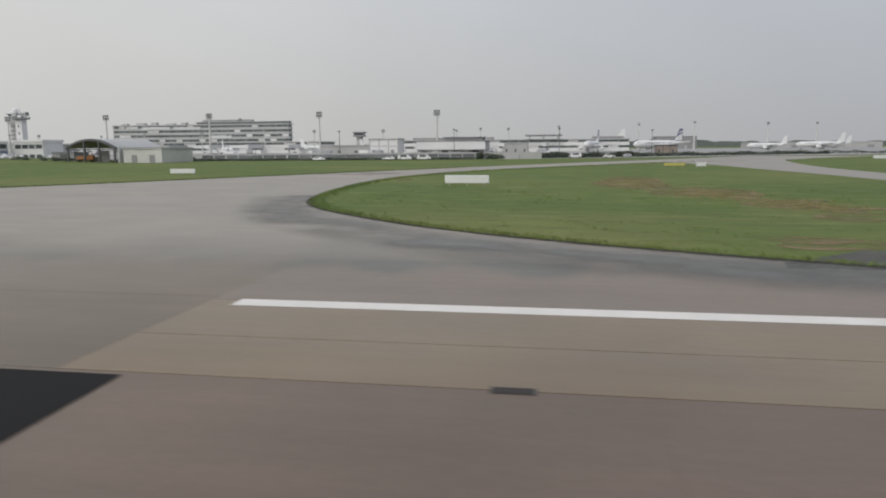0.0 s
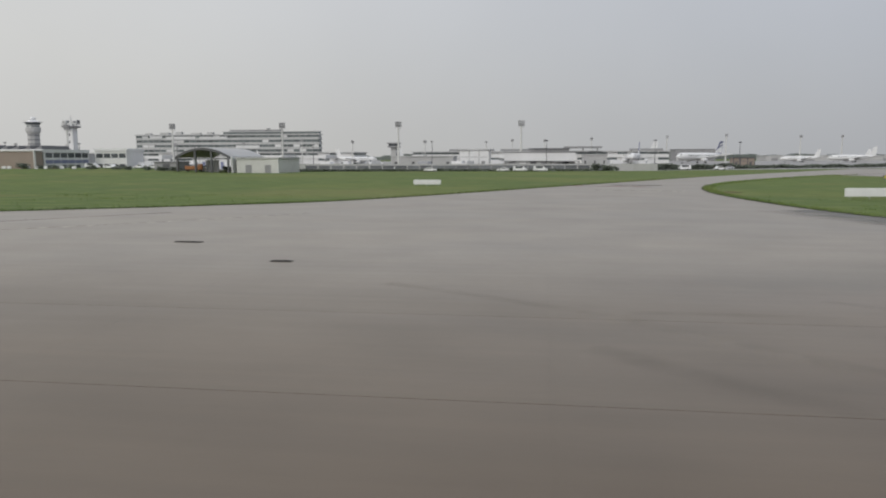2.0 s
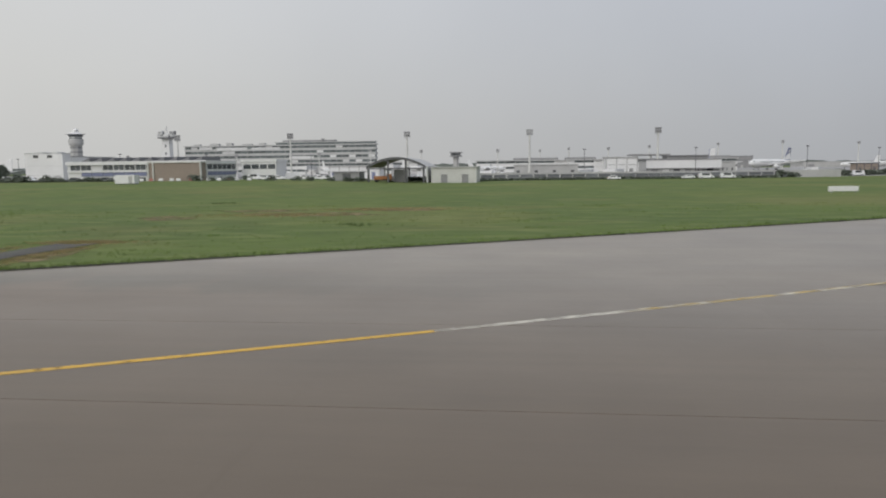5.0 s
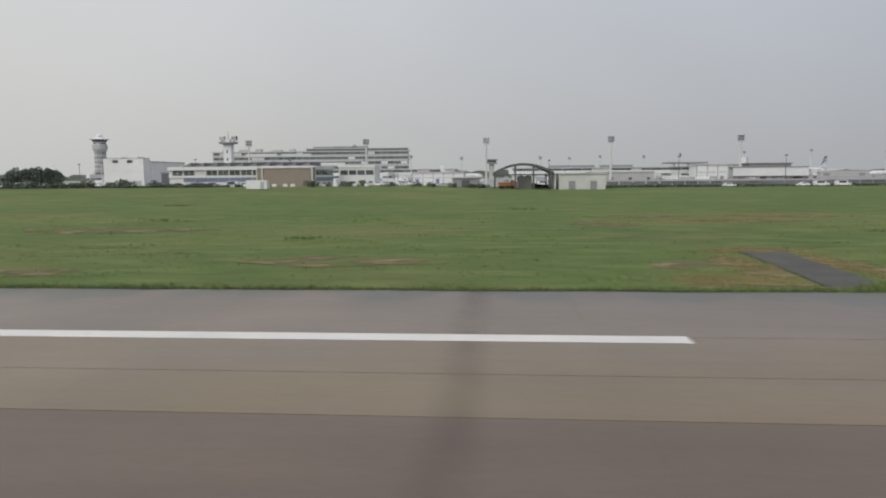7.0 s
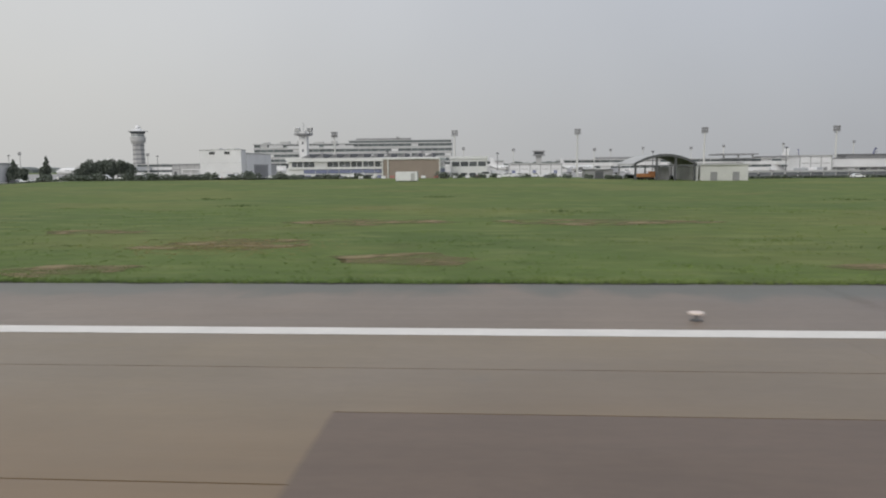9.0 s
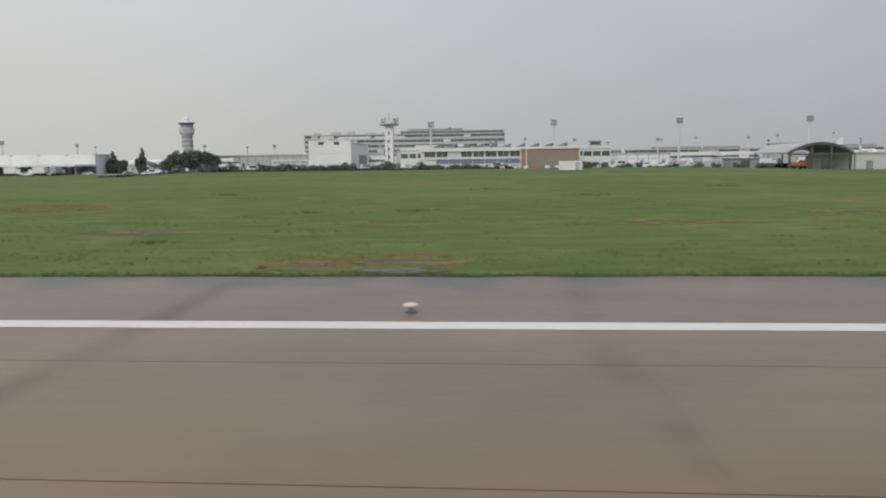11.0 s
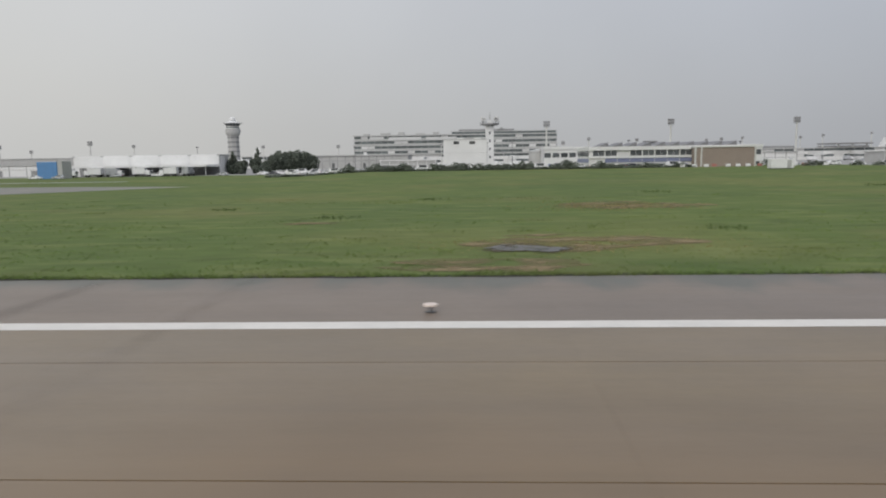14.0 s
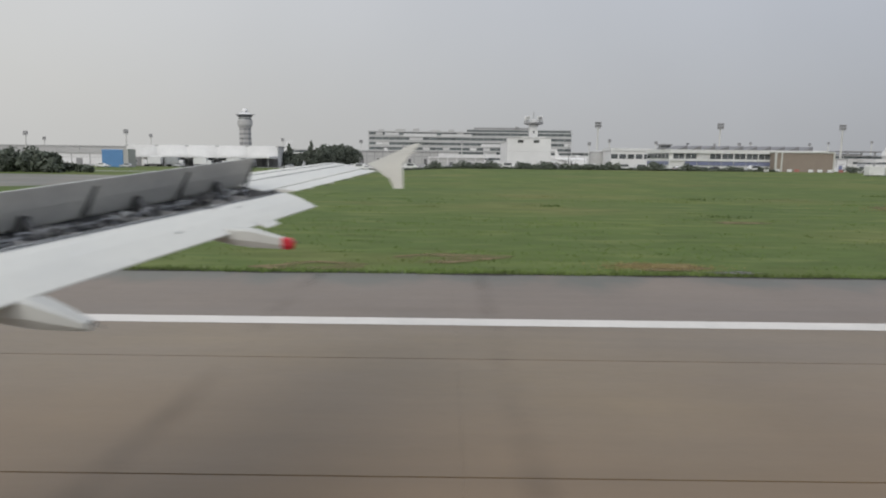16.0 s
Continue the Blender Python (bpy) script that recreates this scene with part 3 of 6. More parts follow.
for xa, xb in ((-140, 199), (363, 384), (405, 470)):
    line = [(x, EDGE + 0.16 + random.uniform(-0.16, 0.24)) for x in range(xa, xb, 2)]
    tagged(part("verge", ribbon(line, 0.80, 0.062), M_VERGE), "dark broken strip along the paving edge", "verge", kind="structure")


def inside(poly, x, y):
    hit = np.zeros(len(x), bool)
    for (xa, ya), (xb, yb) in zip(poly, poly[1:] + poly[:1]):
        if ya != yb:
            hit ^= ((ya > y) != (yb > y)) & (x < (xb - xa) * (y - ya) / (yb - ya) + xa)
    return hit


def blob(cx, cy, rx, ry, z, seed, n=28):
    random.seed(seed)
    a, b, c = (random.uniform(0, 6.3) for _ in range(3))
    return sheet([(cx + rx * math.cos(t) * (1 + 0.22 * math.sin(2 * t + a) + 0.15 * math.sin(5 * t + b)), cy + ry * math.sin(t) * (1 + 0.2 * math.sin(3 * t + c)))
                  for t in (2 * math.pi * k / n for k in range(n))], z)


# worn soil and puddles in the grass
EDGE_SOIL = ((59, 30.5, 3, 1.6), (66, 34, 4, 2), (9.7, 30.4, 2.2, 1.2), (0, 33, 3, 2), (-6, 30, 3, 1.5), (120, 32, 4, 2.5), (136, 36, 5, 3), (160, 33, 4, 2), (176, 38, 6, 3))
ISLE_SOIL = ((357, 92, 6, 19), (362.5, 73, 5.5, 10), (366, 61, 4.5, 7), (369, 54.5, 4, 4.5), (366.5, 48, 3, 3), (325.5, 100, 1.6, 4), (361, 36, 4.0, 3.0), (369, 33, 4.5, 2.0))
PAD_SOIL = ((200.4, 44, 3.2, 1.8), (197.3, 36, 1.6, 7), (202.6, 36.5, 1.8, 7), (194.5, 36.5, 2.4, 1.8), (195.2, 29.9, 3.6, 1.0), (194.6, 67, 4, 4), (208, 72, 9, 3.5), (215, 80, 8, 4), (200, 78, 6, 3))
MEADOW_SOIL = ((88, 31.0, 3, 1.8), (92.5, 33, 4, 2.4), (41, 40, 7, 5), (36, 32, 5, 2.4), (150, 60, 10, 4), (110, 52, 6, 2), (22.5, 53.5, 3, 1.2), (72, 46, 5, 2), (130, 61, 8, 4), (124, 43, 7, 4), (50.4, 70.5, 8, 7), (35.0, 30.4, 5, 1.3), (9.0, 31.0, 2.4, 1.2), (89.6, 53.4, 3.0, 0.9), (63.5, 30.4, 2.4, 1.8))
for k, (cx, cy, rx, ry) in enumerate(ISLE_SOIL + PAD_SOIL + MEADOW_SOIL + EDGE_SOIL):
    tagged(part("bare_patch", blob(cx, cy, rx * 0.8, ry * 0.8, 0.02 + 0.0004 * k, 20 + k), M_SOIL), "worn brown soil patch in the grass", "soil", kind="stuff")
for k, outline in enumerate(([(198.2, 28.0), (200.8, 28.0), (201.2, 33.0), (201.4, 38.0), (202.0, 43.2), (200.6, 42.6), (199.2, 43.0), (198.9, 37.0), (198.6, 33.0)], [(356.8, 28.0), (368, 28.0), (367.2, 30.6), (364.6, 33.0), (361.6, 33.4), (359.4, 31.4), (357.2, 29.8)],
                             [(201.0, 28.0), (203.6, 28.3), (203.2, 29.3), (201.3, 29.2)])):
    tagged(part("asphalt_pad", sheet(outline, 0.046 + 0.004 * k), M_BAND2), "soaked dark asphalt pad in the grass edge", "pad", kind="structure")
for k, (cx, cy, rx, ry) in enumerate(((37.4, 37.3, 1.5, 1.2), (92.5, 29.6, 1.6, 0.6), (38.8, 36.6, 1.1, 0.9), (12.0, 29.3, 0.9, 0.35))):
    tagged(part("mud", blob(cx, cy, rx * 1.25, ry * 1.45, 0.046 + 0.0005 * k, 70 + k), M_MUD), "dark wet mud round a puddle", "mud", kind="stuff")
    tagged(part("puddle", blob(cx, cy, rx, ry, 0.05 + 0.002 * k, 60 + k), M_WATER), "shallow rain puddle on soaked ground", "puddle", kind="stuff")


# ---- grass blades ----
def blades(name, count, box, pick, height, width, material, label, seed):
    """Loose tufts of three blades each."""
    rng = np.random.default_rng(seed)
    x, y = pick(rng, count, box)
    keep = ~(inside(EXIT, x, y) | inside(LINK, x, y) | inside(WEST, x, y)) & (y > EDGE + 0.02)
    x, y = x[keep], y[keep]
    n = len(x)
    verts = np.zeros((n, 3, 3, 3), np.float32)
    size = rng.uniform(0.6, 1.4, n) * (1 + np.clip(y - 40, 0, 100) / 160)
    for b in range(3):
        a = rng.uniform(0, 6.283, n)
        w = width * size * rng.uniform(0.7, 1.3, n)
        h = height * size * rng.uniform(0.6, 1.25, n)
        lean = rng.normal(0, 0.45, (n, 2)) * h[:, None]
        ox, oy = rng.normal(0, 0.08, n) * size, rng.normal(0, 0.08, n) * size
        verts[:, b, 0] = np.stack([x + ox - w * np.cos(a), y + oy - w * np.sin(a), 0 * x - 0.01], -1)
        verts[:, b, 1] = np.stack([x + ox + w * np.cos(a), y + oy + w * np.sin(a), 0 * x - 0.01], -1)
        verts[:, b, 2] = np.stack([x + ox + lean[:, 0], y + oy + lean[:, 1], h], -1)
    me = bpy.data.meshes.new(name)
    total = n * 9
    me.vertices.add(total)
    me.vertices.foreach_set("co", verts.ravel())
    me.loops.add(total)
    me.loops.foreach_set("vertex_index", np.arange(total, dtype=np.int32))
    me.polygons.add(total // 3)
    me.polygons.foreach_set("loop_start", np.arange(0, total, 3, dtype=np.int32))
    me.update()
    me.validate()
    me.materials.append(material)
    return tagged(new(name, me), label, "grass", kind="stuff")


def spread(rng, count, box):
    n = count // 22
    x = rng.uniform(box[0], box[1], n)
    u = rng.uniform(0, 1, n)
    y = 1 / (1 / box[2] - u * (1 / box[2] - 1 / box[3]))
    k = rng.integers(0, n, count)
    wide = rng.uniform(0.3, 2.2, n)[k]
    return x[k] + rng.normal(0, 1.8, count) * wide, y[k] + rng.normal(0, 0.7, count) * wide


def fringe(rng, count, box):
    x = rng.uniform(box[0], box[1], count)
    return x, EDGE + np.abs(rng.normal(0, 0.35, count)) + 0.10 * np.sin(x * 0.9) + 0.08 * np.sin(x * 0.23) + 0.06


def shoreline(rng, count, box):
    line = np.array(SHORE[:34] + ISLE[14:])
    k = rng.integers(0, len(line) - 1, count)
    u = rng.uniform(0, 1, count)[:, None]
    p = line[k] * (1 - u) + line[k + 1] * u + rng.normal(0, 0.7, (count, 2))
    return p[:, 0], p[:, 1]


def dry_spots(rng, count, box):
    c = np.array([(357, 92, 5, 16), (363, 70, 5, 9), (367, 58, 4, 6), (205, 71, 9, 3), (200.4, 44.0, 3, 1.2), (197.6, 36, 1.4, 6), (202.4, 37, 1.0, 5), (214, 80, 8, 3), (195, 31.5, 3, 2), (90, 33, 5, 2.4), (40, 39, 7, 4), (61, 31, 3, 1.4), (124, 42, 6, 4), (9.2, 30.9, 2.2, 0.9), (49, 69, 7, 6)])
    k = rng.integers(0, len(c), count)
    return c[k, 0] + rng.normal(0, 0.5, count) * c[k, 2], c[k, 1] + rng.normal(0, 0.5, count) * c[k, 3]


def weed_spots(rng, count, box):
    c = np.array([(79.8, 63, 1.6), (89.2, 64, 1.6), (108.4, 88, 2.2), (52, 47, 1.4), (23, 58.7, 1.6), (96, 108, 2.6), (60, 96, 2.0), (30, 84, 1.8), (148, 74, 2.0), (170, 52, 1.4), (188, 96, 2.4), (216, 58, 1.6), (10, 70, 1.6), (132, 112, 2.4), (76, 40, 1.2)])
    k = rng.integers(0, len(c), count)
    return c[k, 0] + rng.normal(0, 0.55, count) * c[k, 2], c[k, 1] + rng.normal(0, 0.4, count) * c[k, 2]


blades("weed_clumps", 650, None, weed_spots, 0.17, 0.035, M_WEED, "darker clumps of tall weeds in the grass", 8)
blades("grass_tufts", 42000, (-75, 430, 28.1, 90), spread, 0.075, 0.028, M_BLADE, "short mown green grass blades", 1)
blades("grass_fringe", 26000, (-75, 430), fringe, 0.17, 0.03, M_BLADE, "ragged green grass along the paving", 2)
blades("grass_fringe", 16000, None, shoreline, 0.16, 0.035, M_BLADE, "ragged green grass along the taxiway", 3)
blades("dry_tufts", 16000, None, dry_spots, 0.075, 0.022, M_STRAW, "dry straw-coloured grass tufts on worn soil", 5)


# ---- small things on the airfield ----
def edge_light(x, y):
    e = thing("runway_edge_light", (x, y, 0.06), "low white elevated runway edge light", "runway light", "runway edge lights")
    part("base_plate", lathe([(0.17, 0), (0.17, 0.02), (0.15, 0.03)], 14), M_DARK, e)
    part("stem", lathe([(0.04, 0.03), (0.04, 0.09), (0.075, 0.10), (0.085, 0.19), (0.05, 0.20)], 10), M_MID, e, "grey lamp body")
    part("hood", lathe([(0.05, 0.195), (0.225, 0.205), (0.235, 0.215), (0.23, 0.262), (0.03, 0.275)], 16), M_CAP, e, "cream hood")
    return e


for x in (33.6, 94.0, 146.8, 381.0):
    edge_light(x, 21.4)


def field_sign(x, y, w, h, turn, face=None, label="long white box sign standing in grass"):
    e = thing("taxiway_sign", (x, y, 0), label, "airfield sign", "airfield signs", turn=turn)
    part("sign_box", boxed(-w / 2, w / 2, -0.14, 0.14, 0.28, 0.28 + h, soft=0.04), M_DARK if face else M_WHITE, e)
    part("sign_face", boxed(-w / 2 + 0.08, w / 2 - 0.08, -0.152, -0.138, 0.33, 0.23 + h), face or M_WHITE, e)
    for k in range(3):
        part("post", lathe([(0.05, 0), (0.05, 0.29)], 8, (k - 1) * w * 0.4), M_GALV, e)
    return e


field_sign(336.8, 85.2, 5.4, 0.95, 4)
field_sign(280.9, 117.2, 4.6, 0.8, 4)
field_sign(441.0, 225.0, 6.0, 0.9, 10)
field_sign(371.6, 155.0, 4.6, 0.7, 8, M_YELLOW_SIGN, "yellow taxiway direction sign in the grass")
field_sign(376.6, 152.5, 2.0, 0.8, 8, None, "short white box sign standing in grass")


# ---- buildings ----
def storeys(e, x0, x1, y0, y1, heights, glass_share=0.5, bays=8, blind=0.1, seed=0, wall=None, slabs=None, group_blinds=1):
    """Walls of light bands with deep ribbon windows between, floor on floor; windows on the front and on both ends."""
    random.seed(seed)
    wall, slabs = wall or M_PALE, slabs or M_MID
    z = 0.0
    for h in heights:
        g = h * glass_share
        part("core_wall", boxed(x0 + 0.6, x1 - 0.6, y0 + 0.6, y1, z, z + h), slabs, e)
        part("spandrel", boxed(x0, x1, y0, y1 + 0.01, z + 0.02, z + h - g), wall, e)
        step = (x1 - x0 - 1.0) / bays
        for k in range(bays):
            m = M_BLIND if random.random() < blind else M_CURTAIN
            w = part("window", boxed(0.12, step - 0.12, 0, 0.16, 0, g - 0.12), m, e, at=(x0 + 0.5 + k * step, y0 + 0.4, z + h - g + 0.06))
            post = boxed(-0.10, 0.10, 0.05, 0.6, 0, g)
            part("mullion", post, wall, e, at=(x0 + 0.5 + k * step, y0 + 0.1, z + h - g))
        for xe in (x0 + 0.35, x1 - 0.55):
            part("window", boxed(0, 0.2, 0.8, (y1 - y0) - 0.8, 0, g - 0.12), M_CURTAIN, e, at=(xe, y0, z + h - g + 0.06))
        z += h
    return z


def terminal():
    e = thing("terminal_building", (0, 0, 0), "long grey banded glass airport terminal block", "terminal")
    top = storeys(e, -66, 107, 603, 612, [4.2] * 6, 0.52, 30, 0.16, 3)
    part("roof", boxed(-66.5, 107.5, 602.5, 612.5, top, top + 0.9), M_PALE, e)
    part("penthouse", boxed(18, 106, 604, 611.5, top + 0.9, top + 2.6), M_CURTAIN, e, "glazed grey rooftop storey")
    part("penthouse_roof", boxed(17, 107, 603.4, 612, top + 2.6, top + 3.1), M_PALE, e)
    part("plant_room", boxed(24, 71, 604.6, 611, top + 3.1, top + 4.7), M_MID, e, "dark grey rooftop plant room")
    for x0, x1, z in ((-36, -8, 21.6), (-4, 22, 21.4), (30, 52, 13.4), (-52, -40, 22.2)):
        part("facade_panel", boxed(x0, x1, 602.6, 603.4, z, z + 2.6), M_BLIND, e, "pale facade panel")
    for k in range(5):
        part("roof_plant", boxed(-58 + k * 15, -53 + k * 15 + (k % 2) * 3, 605, 610, top + 0.9, top + 2.2 + (k % 3) * 0.5), M_PALE, e)
    dish = lathe([(0.2, 0), (1.8, 0.5), (2.2, 1.0)], 14)
    part("antenna_dish", dish, M_WHITE, e, "white satellite dish", at=(60, 604.5, top + 4.7))
    low = thing("terminal_podium", (0, 0, 0), "low white terminal podium with long window bands", "terminal")
    t2 = storeys(low, -150, 150, 560, 602, [4.4, 4.4], 0.42, 30, 0.25, 5, M_WHITE, M_PALE)
    part("roof", boxed(-150.5, 150.5, 559.5, 602.5, t2, t2 + 0.7), M_PALE, low)
    for k in range(9):
        x = -140 + k * 34
        part("jet_bridge", boxed(x, x + 3, 532, 559.4, 4.2, 7.2), M_WHITE, low)
        part("bridge_leg", boxed(x + 0.9, x + 2.1, 535, 536.2, 0, 4.2), M_GALV, low)


terminal()


def far_terminal():
    e = thing("pier_building", (0, 0, 0), "long low white pier building with dark windows", "terminal")
    top = storeys(e, 196, 400, 572, 600, [4.6, 4.4], 0.4, 26, 0.2, 8, M_WHITE, M_PALE)
    part("roof", boxed(195, 401, 571, 601, top, top + 0.8), M_PALE, e)
    part("canopy", boxed(319, 348, 566, 596, 12.2, 13.3), M_MID, e, "raised dark roof slab")
    for x in (322, 333, 344):
        part("canopy_post", boxed(x, x + 1, 568, 569, top + 0.8, 12.2), M_PALE, e)
    for x0, x1 in ((226, 262), (268, 292), (372, 396)):
        part("roof_house", boxed(x0, x1, 576, 592, top + 0.8, top + 2.6), M_MID, e)
    for x in range(205, 395, 32):
        part("jet_bridge", boxed(x, x + 3, 548, 571.4, 4.2, 7.0), M_WHITE, e)
        part("bridge_leg", boxed(x + 0.9, x + 2.1, 551, 552.2, 0, 4.2), M_GALV, e)


far_terminal()


def control_tower(x, y):
    e = thing("control_tower", (x, y, 0), "tall pale concrete control tower with flared cab", "control tower")
    part("shaft", lathe([(5.5, 0), (5.1, 14), (4.9, 30)], 8), M_PALE, e)
    for k in range(6):
        z = 5.5 + 4.0 * k
        part("window_band", lathe([(5.42 - 0.05 * k, z), (5.38 - 0.05 * k, z + 1.7)], 8), M_MID, e)
    part("collar", lathe([(4.95, 27.5), (5.6, 28.6), (6.3, 30.2), (6.4, 33.6), (5.6, 34.5)], 16), M_PALE, e)
    part("window_band", lathe([(5.6, 34.5), (5.4, 35.3)], 16), M_CURTAIN, e)
    part("neck", lathe([(5.3, 35.3), (5.2, 35.8), (5.7, 36.4)], 16), M_PALE, e)
    part("cab_glazing", lathe([(5.6, 36.4), (6.9, 38.4)], 16), M_GLASS, e, "dark sloping cab glass")
    part("roof", lathe([(8.2, 38.4), (8.4, 38.8), (5.0, 39.4), (3.0, 40.4)], 16), M_WHITE, e)
    part("radome", lathe([(2.2, 40.4), (2.5, 41.6), (2.2, 42.8), (1.3, 43.6), (0.3, 43.9)], 14), M_WHITE, e, smooth=True)
    bm = bmesh.new()
    rod(bm, (3.4, 0, 40.2), (3.4, 0, 44.6), 0.12, 0.05)
    part("aerial", bm, M_GALV, e)


control_tower(-172.4, 609)


def radio_tower(x, y):
    e = thing("radar_tower", (x, y, 0), "slender white radar tower with antenna platform", "tower")
    part("column", boxed(-2.1, 2.1, -2.1, 2.1, 0, 21.4, soft=0.35), M_WHITE, e)
    for z in (5, 9, 13, 17):
        part("slot_window", boxed(-0.4, 0.4, -2.13, -2.0, z, z + 1.4), M_GLASS, e)
    part("platform", lathe([(2.5, 21.3), (4.7, 21.7), (4.8, 21.8), (4.8, 22.5)], 16), M_MID, e)
    rail = bmesh.new()
    for k in range(16):
        p, q = circle(0, 0, 23.4, 4.7, 16)[k], circle(0, 0, 23.4, 4.7, 16)[(k + 1) % 16]
        rod(rail, (p[0], p[1], 22.5), p, 0.06, n=5)
        rod(rail, p, q, 0.06, n=5)
    part("railing", rail, M_GALV, e)
    part("cabin", boxed(-1.2, 1.2, -1.2, 1.2, 22.5, 24.0, soft=0.1), M_WHITE, e)
    for s in (-1, 1):
        head = part("antenna_box", boxed(s * 3.2 - 1.25, s * 3.2 + 1.25, -1.6, 1.4, 23.6, 25.7, soft=0.2), M_WHITE, e, "white radar antenna housing")
        part("front_grille", boxed(s * 3.2 - 0.9, s * 3.2 + 0.9, -1.68, -1.58, 24.0, 25.3), M_MID if s > 0 else M_PALE, head)
        part("side_panel", boxed(s * 3.2 + 1.24, s * 3.2 + 1.33, -1.3, 1.2, 23.9, 25.5), M_DARK if s > 0 else M_PALE, head)
        bm = bmesh.new()
        rod(bm, (s * 3.2, 0, 22.5), (s * 3.2, 0, 23.7), 0.35)
        part("antenna_mount", bm, M_GALV, e)
    bm = bmesh.new()
    rod(bm, (0, 0, 24.0), (0, 0, 28.2), 0.30, 0.12)
    rod(bm, (-1.0, 0, 26.6), (1.0, 0, 26.6), 0.06)
    part("mast", bm, M_GALV, e)


radio_tower(44.0, 359.5)


def white_block():
    e = thing("equipment_building", (32.3, 280, 0), "windowless tall white equipment building with vents", "building")
    part("wall", boxed(-8.5, 8.5, -4, 1.5, 0, 12.3, soft=0.08), M_WHITE, e)
    part("rear_wing", boxed(-8.3, 8.9, 1.5, 33, 0, 10.9), M_WHITE, e, "lower white rear wing")
    part("rear_roof", boxed(-8.5, 9.1, 1.6, 33.2, 10.9, 11.3), M_PALE, e)
    part("coping", boxed(-8.6, 8.6, -4.1, 1.6, 12.3, 12.55), M_PALE, e)
    part("parapet", boxed(-3.2, -0.4, -4.05, 1.45, 12.55, 13.0), M_WHITE, e)
    part("parapet", boxed(3.4, 6.2, -4.05, 1.45, 12.55, 13.0), M_WHITE, e)
    for x in (-3.4, 2.8):
        v = part("vent", boxed(-1.1, 1.1, -4.1, -3.9, 10.6, 11.7), M_COVE, e, at=(x, 0, 0))
        for k in range(4):
            part("louvre", boxed(-1.05, 1.05, -4.16, -4.1, 10.7 + k * 0.26, 10.8 + k * 0.26), M_COVE, v)
    part("door", boxed(-5.5, -3.7, -4.12, -3.9, 0, 2.4), M_MID, e)
    part("door", boxed(4.5, 7.3, -4.12, -3.9, 0, 3.2), M_PALE, e)
    for z in (3.3, 7.2):
        part("panel_joint", boxed(-8.52, 8.52, -4.03, -3.9, z, z + 0.06), M_PALE, e)
    part("roller_door", boxed(8.88, 9.0, 10.0, 28.0, 0, 6.2), M_MID, e, "tall dark grey roller door")
    part("door_lintel", boxed(8.88, 9.06, 9.4, 28.6, 6.2, 6.7), M_PALE, e)


white_block()


LONG_Y = 231.0


